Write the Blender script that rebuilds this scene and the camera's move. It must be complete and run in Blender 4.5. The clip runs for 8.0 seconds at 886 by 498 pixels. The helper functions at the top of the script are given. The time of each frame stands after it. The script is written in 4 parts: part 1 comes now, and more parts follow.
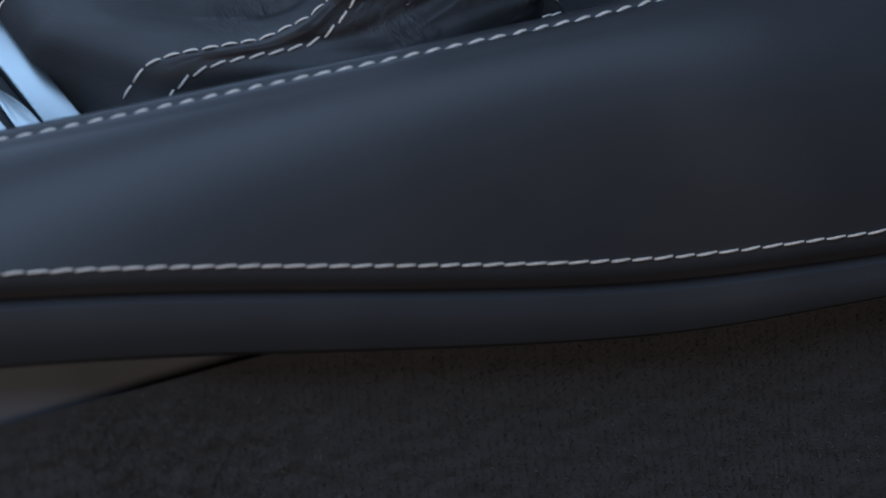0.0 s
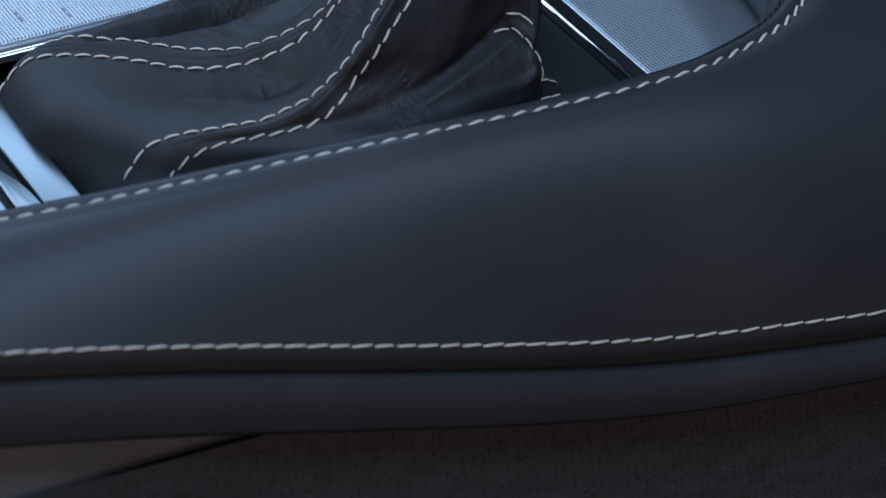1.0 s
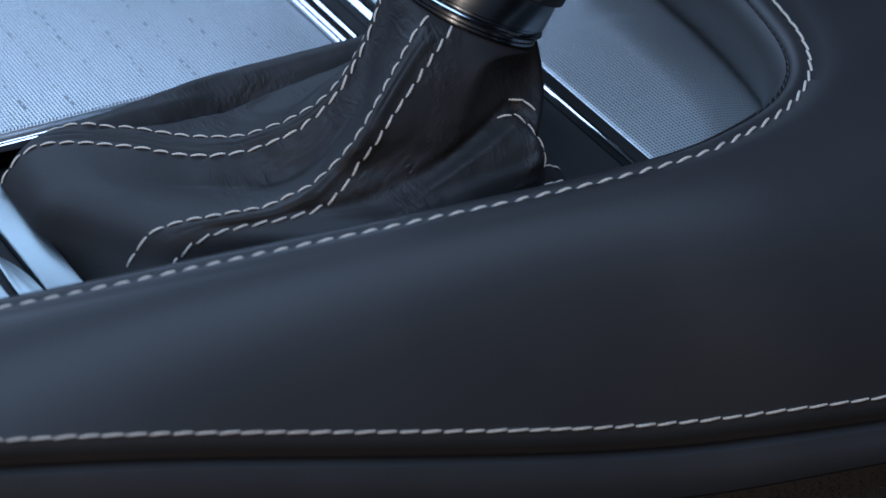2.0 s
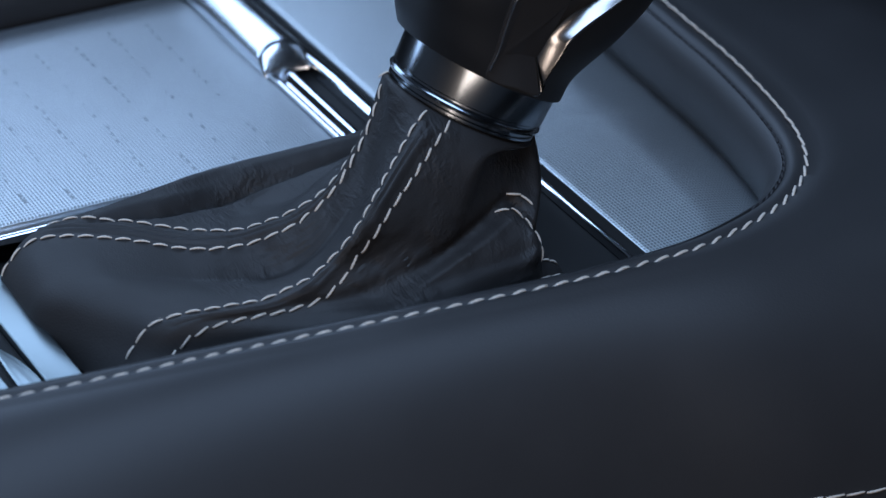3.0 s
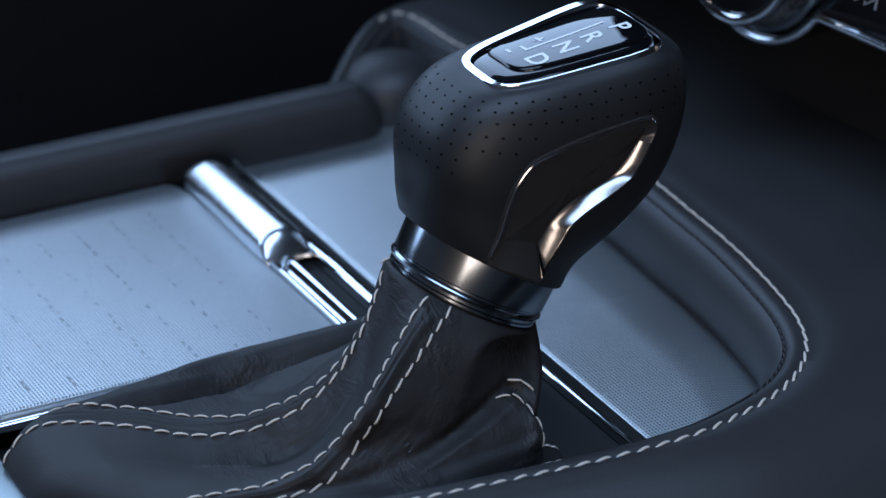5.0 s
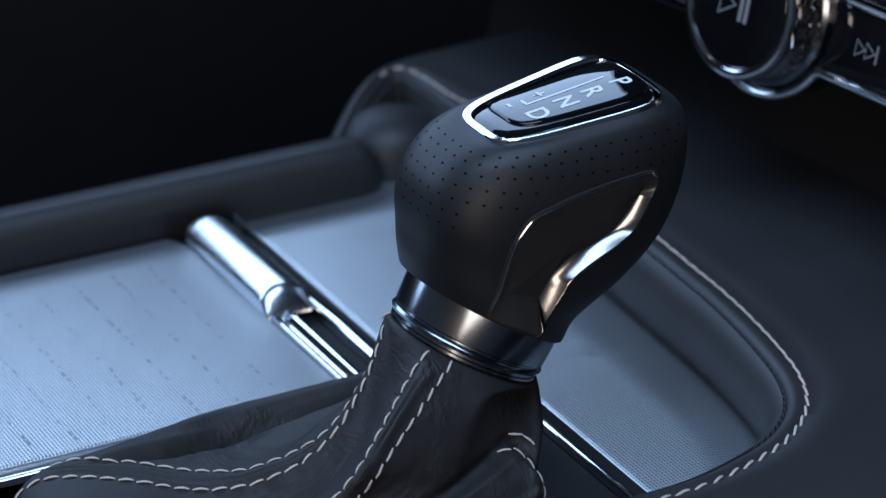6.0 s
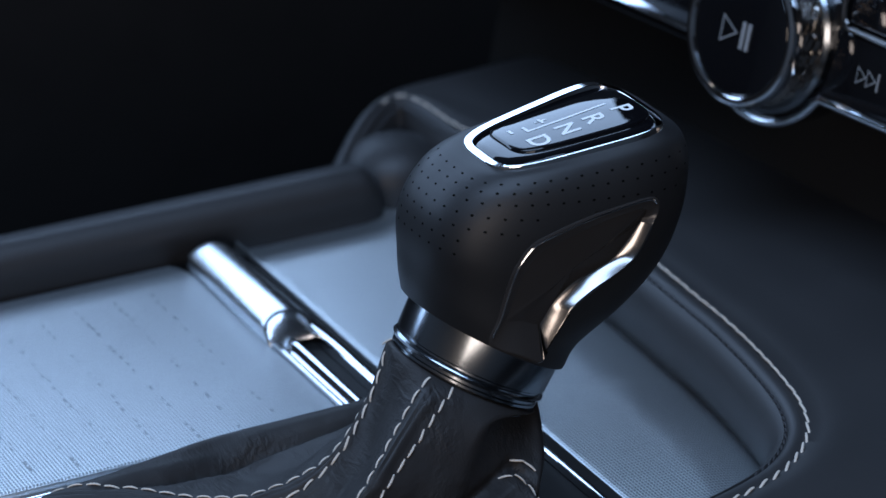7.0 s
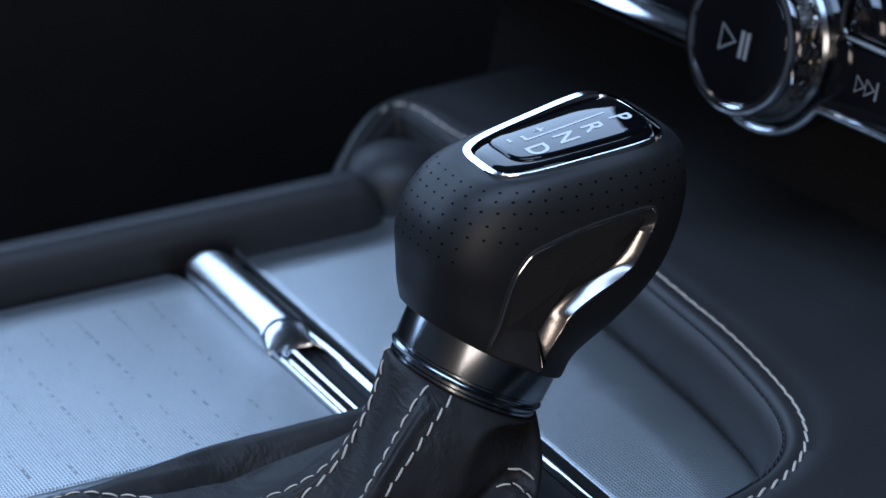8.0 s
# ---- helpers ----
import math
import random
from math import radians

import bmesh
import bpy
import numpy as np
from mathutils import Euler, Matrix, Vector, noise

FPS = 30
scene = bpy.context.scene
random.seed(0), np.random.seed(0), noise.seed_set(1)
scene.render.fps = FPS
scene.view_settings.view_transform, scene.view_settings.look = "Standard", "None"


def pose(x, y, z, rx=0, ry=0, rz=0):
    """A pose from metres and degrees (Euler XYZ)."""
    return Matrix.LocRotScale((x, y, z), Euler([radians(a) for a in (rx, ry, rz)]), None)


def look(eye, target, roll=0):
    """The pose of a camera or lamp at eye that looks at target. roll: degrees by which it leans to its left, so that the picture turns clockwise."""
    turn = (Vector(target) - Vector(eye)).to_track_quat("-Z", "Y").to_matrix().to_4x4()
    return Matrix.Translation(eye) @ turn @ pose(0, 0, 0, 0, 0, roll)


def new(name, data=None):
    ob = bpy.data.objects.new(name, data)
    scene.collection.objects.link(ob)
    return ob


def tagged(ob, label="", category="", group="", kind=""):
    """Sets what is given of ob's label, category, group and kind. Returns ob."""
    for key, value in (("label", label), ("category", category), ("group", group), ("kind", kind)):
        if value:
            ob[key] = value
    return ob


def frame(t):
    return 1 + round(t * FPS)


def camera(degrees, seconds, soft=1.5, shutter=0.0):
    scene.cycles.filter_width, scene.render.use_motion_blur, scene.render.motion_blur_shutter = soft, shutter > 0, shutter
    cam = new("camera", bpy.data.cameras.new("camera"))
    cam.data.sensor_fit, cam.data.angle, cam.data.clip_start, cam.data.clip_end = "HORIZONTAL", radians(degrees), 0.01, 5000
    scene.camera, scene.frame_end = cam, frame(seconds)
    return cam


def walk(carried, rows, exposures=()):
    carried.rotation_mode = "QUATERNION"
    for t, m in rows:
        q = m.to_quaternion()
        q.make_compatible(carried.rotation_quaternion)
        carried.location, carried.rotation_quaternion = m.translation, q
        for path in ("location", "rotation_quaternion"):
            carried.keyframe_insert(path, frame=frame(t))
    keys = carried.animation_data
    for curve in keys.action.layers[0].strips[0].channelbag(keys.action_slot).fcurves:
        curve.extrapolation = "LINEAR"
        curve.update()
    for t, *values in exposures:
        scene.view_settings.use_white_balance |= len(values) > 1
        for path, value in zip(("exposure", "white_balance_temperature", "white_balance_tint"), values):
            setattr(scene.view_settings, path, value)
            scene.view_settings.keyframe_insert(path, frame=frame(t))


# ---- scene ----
cam = camera(14.4, 8.0)
cam.data.dof.use_dof, cam.data.dof.focus_distance, cam.data.dof.aperture_fstop = True, 0.985, 13.0
PATH = [
    (0, (-0.412, -0.78, 0.5), (0.359, 0.677, -0.634), 0.1),
    (0.5, (-0.413, -0.782, 0.498), (0.364, 0.687, -0.614), 0.1),
    (1, (-0.416, -0.782, 0.497), (0.374, 0.699, -0.59), 0.2),
    (2.3, (-0.415, -0.785, 0.495), (0.387, 0.731, -0.533), -0.1),
    (2.5, (-0.416, -0.787, 0.495), (0.389, 0.735, -0.523), 0.0),
    (3, (-0.417, -0.789, 0.495), (0.396, 0.747, -0.496), -0.0),
    (3.5, (-0.417, -0.791, 0.494), (0.401, 0.759, -0.47), -0.1),
    (4, (-0.419, -0.792, 0.493), (0.408, 0.771, -0.442), -0.1),
    (4.5, (-0.419, -0.792, 0.492), (0.414, 0.782, -0.418), -0.0),
    (5, (-0.419, -0.793, 0.493), (0.418, 0.79, -0.397), -0.1),
    (6.5, (-0.42, -0.795, 0.493), (0.425, 0.805, -0.359), -0.1),
    (7, (-0.42, -0.796, 0.493), (0.425, 0.807, -0.353), -0.1),
    (7.5, (-0.42, -0.796, 0.493), (0.426, 0.809, -0.35), -0.1),
    (8, (-0.42, -0.796, 0.493), (0.427, 0.809, -0.349), -0.0),
]
walk(cam, [(t, look(eye, target, roll)) for t, eye, target, roll in PATH])

# ---- light ----
world = bpy.data.worlds.new("world")
scene.world = world
world.use_nodes = True
world.node_tree.nodes["Background"].inputs[0].default_value = (0.35, 0.5, 0.8, 1)
world.node_tree.nodes["Background"].inputs[1].default_value = 0.02
scene.view_settings.exposure = 0.06


def window_light(name, m, w, h, power, color):
    d = bpy.data.lights.new(name, "AREA")
    d.shape, d.size, d.size_y, d.energy, d.color = "RECTANGLE", w, h, power, color
    ob = new(name, d)
    ob.matrix_world = m
    return ob


COOL = (0.43, 0.63, 0.98)
WARM = (1.0, 0.85, 0.76)
window_light("driver_window_light", look((-0.35, 1.08, 0.65), (-0.35, 0.0, 0.65)), 1.9, 0.62, 17.5, COOL)
# added fill from above, no known roof window; place and power fitted
window_light("roof_fill_light", look((-0.22, -0.3, 0.985), (-0.22, -0.3, 0.0)), 0.85, 0.7, 10.8, COOL)
window_light("open_door_light", look((-1.1, -1.58, 0.65), (-1.1, 0.0, 0.65)), 1.1, 0.6, 9.5, WARM)


# ---- materials ----
def material(name, base, rough=0.5, metal=0.0, grain=0.0, grain_size=0.001, wear=0.15, coat=0.0, spec=0.5, tint=None, voronoi=False, patch=0.03):
    """A surface with fine relief of grain_size metres and broad patches of wear."""
    m = bpy.data.materials.new(name)
    m.use_nodes = True
    nt = m.node_tree
    b = nt.nodes["Principled BSDF"]
    b.inputs["Metallic"].default_value = metal
    b.inputs["Coat Weight"].default_value = coat
    b.inputs["Coat Roughness"].default_value = 0.03
    b.inputs["Specular IOR Level"].default_value = spec
    co = nt.nodes.new("ShaderNodeTexCoord")
    big = nt.nodes.new("ShaderNodeTexNoise")
    big.inputs["Scale"].default_value = 1.0 / patch
    big.inputs["Detail"].default_value = 4
    nt.links.new(co.outputs["Object"], big.inputs["Vector"])
    mix = nt.nodes.new("ShaderNodeMix")
    mix.data_type = "RGBA"
    mix.inputs[6].default_value = (*[c * (1 - wear) for c in base], 1)
    mix.inputs[7].default_value = (*[min(1, c * (1 + wear)) for c in (tint or base)], 1)
    nt.links.new(big.outputs["Fac"], mix.inputs[0])
    nt.links.new(mix.outputs[2], b.inputs["Base Color"])
    rr = nt.nodes.new("ShaderNodeMapRange")
    rr.inputs[3].default_value, rr.inputs[4].default_value = rough * (1 - wear * 0.6), min(1, rough * (1 + wear * 0.6))
    nt.links.new(big.outputs["Fac"], rr.inputs[0])
    nt.links.new(rr.outputs[0], b.inputs["Roughness"])
    if grain:
        tex = nt.nodes.new("ShaderNodeTexVoronoi" if voronoi else "ShaderNodeTexNoise")
        tex.inputs["Scale"].default_value = 1.0 / grain_size
        if not voronoi:
            tex.inputs["Detail"].default_value = 3
        nt.links.new(co.outputs["Object"], tex.inputs["Vector"])
        bump = nt.nodes.new("ShaderNodeBump")
        bump.inputs["Strength"].default_value = grain
        bump.inputs["Distance"].default_value = grain_size * 0.3
        nt.links.new(tex.outputs[0], bump.inputs["Height"])
        nt.links.new(bump.outputs[0], b.inputs["Normal"])
    return m


def weave_material(name, base, pitch_u, pitch_v, metal=0.6):
    """A half-gloss sheet moulded with a regular grid of small pits, like a coarse weave."""
    m = material(name, base, 0.28, metal, wear=0.08, patch=0.05)
    nt = m.node_tree
    b = nt.nodes["Principled BSDF"]
    co = nt.nodes.new("ShaderNodeTexCoord")
    brick = nt.nodes.new("ShaderNodeTexBrick")
    brick.offset = 0.0
    brick.inputs["Scale"].default_value = 1.0
    brick.inputs["Brick Width"].default_value = pitch_u
    brick.inputs["Row Height"].default_value = pitch_v
    brick.inputs["Mortar Size"].default_value = pitch_u * 0.34
    brick.inputs["Mortar Smooth"].default_value = 0.9
    # the pits' inner shade is put into the colour, on top of the bump
    brick.inputs["Color1"].default_value = (*[c * 0.36 for c in base], 1)
    brick.inputs["Color2"].default_value = (*[c * 0.46 for c in base], 1)
    brick.inputs["Mortar"].default_value = (*base, 1)
    nt.links.new(co.outputs["Object"], brick.inputs["Vector"])
    nt.links.new(brick.outputs["Color"], b.inputs["Base Color"])
    bump = nt.nodes.new("ShaderNodeBump")
    bump.inputs["Strength"].default_value, bump.inputs["Distance"].default_value = 0.35, 0.0003
    nt.links.new(brick.outputs["Fac"], bump.inputs["Height"])
    nt.links.new(bump.outputs[0], b.inputs["Normal"])
    return m


M_LEATHER = material("console_leather", (0.027, 0.0265, 0.0275), 0.5, grain=0.12, grain_size=0.0007, voronoi=True)
M_BOOT = material("boot_leather", (0.0205, 0.0188, 0.0185), 0.58, spec=0.4, grain=0.22, grain_size=0.0006, wear=0.25, voronoi=True, patch=0.012)
M_KNOB = material("knob_leather", (0.0135, 0.0135, 0.0142), 0.5, grain=0.06, grain_size=0.0006, voronoi=True)
M_THREAD = material("thread", (0.70, 0.62, 0.53), 0.75, grain=0.5, grain_size=0.0005, wear=0.2, patch=0.004)
M_DARKTHREAD = material("dark_thread", (0.02, 0.02, 0.023), 0.7, grain=0.4, grain_size=0.0005)
M_CHROME = material("chrome", (0.82, 0.83, 0.85), 0.08, 1.0, wear=0.15)
M_PULL = material("brushed_chrome", (0.74, 0.77, 0.8), 0.24, 1.0, wear=0.15)
M_SATIN = material("satin_chrome", (0.24, 0.28, 0.29), 0.32, 1.0, wear=0.2)
M_DARKCHROME = material("dark_chrome", (0.38, 0.36, 0.345), 0.2, 1.0, wear=0.2)
M_GLOSS = material("gloss_black", (0.006, 0.006, 0.007), 0.05, coat=0.6)
M_INLAY = material("smoked_inlay", (0.036, 0.033, 0.0315), 0.22, coat=0.2)
M_SCREEN = material("black_glass", (0.004, 0.004, 0.005), 0.03, spec=0.42)
M_PRINT = material("white_print", (0.9, 0.92, 0.93), 0.5)
M_GREYPRINT = material("grey_print", (0.27, 0.27, 0.27), 0.5)
M_PLASTIC = material("grey_plastic", (0.11, 0.11, 0.115), 0.5, grain=0.2, grain_size=0.0006)
M_BLACKPLASTIC = material("black_plastic", (0.007, 0.007, 0.0072), 0.6, spec=0.2, grain=0.2, grain_size=0.0006)
M_CARPET = material("carpet", (0.052, 0.05, 0.049), 0.95, grain=0.8, grain_size=0.0006, wear=0.15, spec=0.1, patch=0.01)
M_COVER = weave_material("woven_cover", (0.57, 0.61, 0.635), 0.0011, 0.00145)
M_MAT = weave_material("ribbed_mat", (0.6, 0.64, 0.66), 0.0011, 0.00145, 0.75)
M_SHELL = material("dark_lining", (0.012, 0.012, 0.013), 0.9, grain=0.3, grain_size=0.003)
M_OUTER = material("outer_wall", (0.13, 0.125, 0.12), 0.9, grain=0.3, grain_size=0.01, patch=0.4)
M_DEEP = material("deep_black", (0.018, 0.0175, 0.017), 0.9, spec=0.04)
M_DOOR = material("door_lining", (0.021, 0.0202, 0.02), 0.9, spec=0.05, grain=0.3, grain_size=0.002)
M_DARKDOT = material("dark_mark", (0.22, 0.24, 0.26), 0.5)
M_BRONZE = material("bronze_crystal", (0.36, 0.325, 0.295), 0.14, 1.0, wear=0.4, patch=0.003)


def pile_material():
    """Carpet fibres, each its own shade of near-black to grey."""
    m = material("pile", (0.04, 0.039, 0.039), 0.95, spec=0.1)
    nt = m.node_tree
    geo = nt.nodes.new("ShaderNodeNewGeometry")
    ramp = nt.nodes.new("ShaderNodeValToRGB")
    ramp.color_ramp.elements[0].color = (0.014, 0.014, 0.015, 1)
    ramp.color_ramp.elements[1].color = (0.125, 0.12, 0.115, 1)
    nt.links.new(geo.outputs["Random Per Island"], ramp.inputs[0])
    nt.links.new(ramp.outputs[0], nt.nodes["Principled BSDF"].inputs["Base Color"])
    return m


M_PILE = pile_material()


def creased(mat, strength, depth):
    """Fine wrinkles in patches, as soft leather gets where it bends."""
    nt = mat.node_tree
    shader = next(n for n in nt.nodes if n.type == "BSDF_PRINCIPLED")
    before = shader.inputs["Normal"].links[0].from_socket
    coords = nt.nodes.new("ShaderNodeTexCoord")
    turn = nt.nodes.new("ShaderNodeMapping")
    turn.inputs["Rotation"].default_value = (0.4, 0.6, 0.5)
    turn.inputs["Scale"].default_value = (620, 150, 460)
    wrinkle, where = nt.nodes.new("ShaderNodeTexNoise"), nt.nodes.new("ShaderNodeTexNoise")
    wrinkle.inputs["Scale"].default_value, wrinkle.inputs["Detail"].default_value, wrinkle.inputs["Distortion"].default_value = 1.0, 3.0, 0.6
    where.inputs["Scale"].default_value = 55.0
    spread = nt.nodes.new("ShaderNodeMapRange")
    spread.inputs["From Min"].default_value, spread.inputs["From Max"].default_value = 0.45, 0.68
    both = nt.nodes.new("ShaderNodeMath")
    both.operation = "MULTIPLY"
    bump = nt.nodes.new("ShaderNodeBump")
    bump.inputs["Strength"].default_value, bump.inputs["Distance"].default_value = strength, depth
    nt.links.new(coords.outputs["Object"], turn.inputs["Vector"])
    nt.links.new(turn.outputs["Vector"], wrinkle.inputs["Vector"])
    nt.links.new(coords.outputs["Object"], where.inputs["Vector"])
    nt.links.new(where.outputs["Fac"], spread.inputs["Value"])
    axes, along, bent = nt.nodes.new("ShaderNodeSeparateXYZ"), nt.nodes.new("ShaderNodeMapRange"), nt.nodes.new("ShaderNodeMath")
    along.inputs["From Min"].default_value, along.inputs["From Max"].default_value = -0.088, -0.07
    bent.operation = "MULTIPLY"
    nt.links.new(coords.outputs["Object"], axes.inputs[0])
    nt.links.new(axes.outputs["X"], along.inputs["Value"])
    nt.links.new(along.outputs["Result"], bent.inputs[0])
    nt.links.new(spread.outputs["Result"], bent.inputs[1])
    nt.links.new(wrinkle.outputs["Fac"], both.inputs[0])
    nt.links.new(bent.outputs["Value"], both.inputs[1])
    nt.links.new(both.outputs["Value"], bump.inputs["Height"])
    nt.links.new(before, bump.inputs["Normal"])
    nt.links.new(bump.outputs["Normal"], shader.inputs["Normal"])


creased(M_BOOT, 0.8, 0.0011)


# ---- mesh helpers ----
def spline(pts, n, closed=False):
    """n places evenly by control point on a smooth curve through pts."""
    pts = [Vector(p) for p in pts]
    k = len(pts)
    out = []
    spans = k if closed else k - 1
    for i in range(n):
        t = i / n * spans if closed else i / (n - 1) * spans
        j = min(int(t), spans - 1)
        f = t - j
        if closed:
            a, b, c, d = (pts[(j + q) % k] for q in (-1, 0, 1, 2))
        else:
            b, c = pts[j], pts[j + 1]
            a = pts[j - 1] if j else b * 2 - c
            d = pts[j + 2] if j + 2 < k else c * 2 - b
        out.append(0.5 * (2 * b + (c - a) * f + (2 * a - 5 * b + 4 * c - d) * f * f + (3 * b - a - 3 * c + d) * f ** 3))
    return out


def even(pts, step):
    """Places every step metres along a polyline, with its tangent there."""
    out, left = [], 0.0
    for a, b in zip(pts, pts[1:]):
        d = (b - a).length
        while left < d:
            out.append((a.lerp(b, left / d), (b - a).normalized()))
            left += step
        left -= d
    return out


def grid(rows, around=False, caps=False):
    """A sheet from rows of places; around joins each row's ends; caps closes first and last row."""
    bm = bmesh.new()
    vs = [[bm.verts.new(p) for p in r] for r in rows]
    n = len(rows[0])
    for a, b in zip(vs, vs[1:]):
        for i in range(n if around else n - 1):
            j = (i + 1) % n
            bm.faces.new((a[i], a[j], b[j], b[i]))
    if caps:
        bm.faces.new(vs[0][::-1])
        bm.faces.new(vs[-1])
    bmesh.ops.recalc_face_normals(bm, faces=bm.faces)
    return bm


def box(x0, x1, y0, y1, z0, z1, bevel=0.0, segments=3):
    bm = bmesh.new()
    bm.faces.layers.int.new("boxy")
    bmesh.ops.create_cube(bm, size=1.0)
    for v in bm.verts:
        v.co = Vector(((x0 + x1) / 2 + v.co.x * (x1 - x0), (y0 + y1) / 2 + v.co.y * (y1 - y0), (z0 + z1) / 2 + v.co.z * (z1 - z0)))
    if bevel:
        bmesh.ops.bevel(bm, geom=bm.edges[:], offset=bevel, segments=segments, profile=0.5, affect="EDGES")
    return bm


def slab(outline, z0, z1, bevel=0.0):
    """A flat plate with the outline (x, y), from z0 to z1."""
    bm = bmesh.new()
    f = bm.faces.new([bm.verts.new((p[0], p[1], z0)) for p in outline])
    top = bmesh.ops.extrude_face_region(bm, geom=[f])
    new_verts = [g for g in top["geom"] if isinstance(g, bmesh.types.BMVert)]
    for v in new_verts:
        v.co.z = z1
    bmesh.ops.recalc_face_normals(bm, faces=bm.faces)
    if bevel:
        edges = [e for e in bm.edges if all(abs(v.co.z - z1) < 1e-6 for v in e.verts)]
        bmesh.ops.bevel(bm, geom=edges, offset=bevel, segments=2, profile=0.5, affect="EDGES")
    return bm


def tube(pts, radius, sides=10, closed=False, flat=1.0):
    """A round bar along pts."""
    rows = []
    n = len(pts)
    for i, p in enumerate(pts):
        a = pts[(i - 1) % n] if closed or i else p
        b = pts[(i + 1) % n] if closed or i < n - 1 else p
        t = (b - a).normalized()
        side = t.cross(Vector((0, 0, 1)))
        side = side.normalized() if side.length > 1e-4 else Vector((1, 0, 0))
        up = side.cross(t)
        rows.append([p + side * radius * math.cos(k / sides * math.tau) + up * radius * flat * math.sin(k / sides * math.tau) for k in range(sides)])
    if closed:
        rows.append(rows[0])
    bm = grid(rows, True, not closed)
    if closed:
        bmesh.ops.remove_doubles(bm, verts=bm.verts, dist=1e-7)
    return bm


def mesh_of(name, bm, mat, smooth=True):
    me = bpy.data.meshes.new(name)
    crisp = bm.faces.layers.int.get("boxy") is not None
    bm.to_mesh(me)
    bm.free()
    me.materials.append(mat)
    if smooth:
        me.polygons.foreach_set("use_smooth", [True] * len(me.polygons))
        me.set_sharp_from_angle(angle=radians(18 if crisp else 40))
    return me


def part(name, bm, mat, parent=None, label="", smooth=True):
    ob = new(name, mesh_of(name, bm, mat, smooth))
    if parent:
        ob.parent = parent
    if label:
        ob["label"] = label
    return ob


def thing(name, label, category, base=(0, 0, 0), group="", kind=""):
    ob = new(name)
    ob.empty_display_size = 0.01
    return tagged(ob, label, category, group, kind)


def stitch_mesh(length, radius, mat):
    """One thread stitch along x: two plies twisted together, arched and pulled in at both ends."""
    rows = []
    for i in range(13):
        t = i / 12
        r = radius * (0.45 + 0.55 * math.sin(math.pi * (0.08 + 0.84 * t)) ** 0.6)
        rise = radius * (1.1 * (1 - (2 * t - 1) ** 2) - 0.55)
        side = 0.45 * radius * math.sin((t - 0.4) * 2.6)
        row = []
        for k in range(8):
            a = k / 8 * math.tau
            rr = r * (1 + 0.16 * math.cos(2 * a - t * 26))
            row.append(Vector(((t - 0.5) * length, rr * math.cos(a) + side, 0.85 * rr * math.sin(a) + rise)))
        rows.append(row)
    return mesh_of("stitch", grid(rows, True, True), mat)


STITCH = stitch_mesh(0.0052, 0.00042, M_THREAD)
SMALLSTITCH = stitch_mesh(0.0044, 0.00035, M_THREAD)
LOWSTITCH = stitch_mesh(0.0056, 0.00036, M_THREAD)
DARKSTITCH = stitch_mesh(0.003, 0.0004, M_DARKTHREAD)


def sew(parent, path, normals, mesh, step, slant=0.0, lift=0.0002, loose=4.0):
    """Single stitches along a path; normals: a function from a place to the surface's outward normal."""
    rng = random.Random(len(path))
    for p, t in even(path, step):
        n = normals(p)
        y = n.cross(t).normalized()
        x = y.cross(n).normalized()
        turn = radians(slant + rng.uniform(-loose, loose))
        x, y = x * math.cos(turn) + y * math.sin(turn), y * math.cos(turn) - x * math.sin(turn)
        ob = new("stitch", mesh)
        ob.parent = parent
        k = rng.uniform(0.92, 1.05)
        ob.matrix_basis = Matrix(((x.x * k, y.x, n.x, p.x + n.x * lift), (x.y * k, y.y, n.y, p.y + n.y * lift), (x.z * k, y.z, n.z, p.z + n.z * lift), (0, 0, 0, 1)))


# ---- cabin around ----
def board_with_hole(us, vs, hu, hv, place, thick=0.04):
    """A board over us by vs with an opening over hu by hv; place turns (u, v, depth) into a place."""
    bm = bmesh.new()
    loops = []
    for d in (0.0, thick):
        for (u0, u1), (v0, v1) in ((us, vs), (hu, hv)):
            loops.append([bm.verts.new(place(u, v, d)) for u, v in ((u0, v0), (u1, v0), (u1, v1), (u0, v1))])
    a, b, c, e = loops
    for p, q in ((a, b), (c, e), (a, c), (b, e)):
        for i in range(4):
            j = (i + 1) % 4
            bm.faces.new((p[i], p[j], q[j], q[i]))
    bmesh.ops.recalc_face_normals(bm, faces=bm.faces)
    return bm


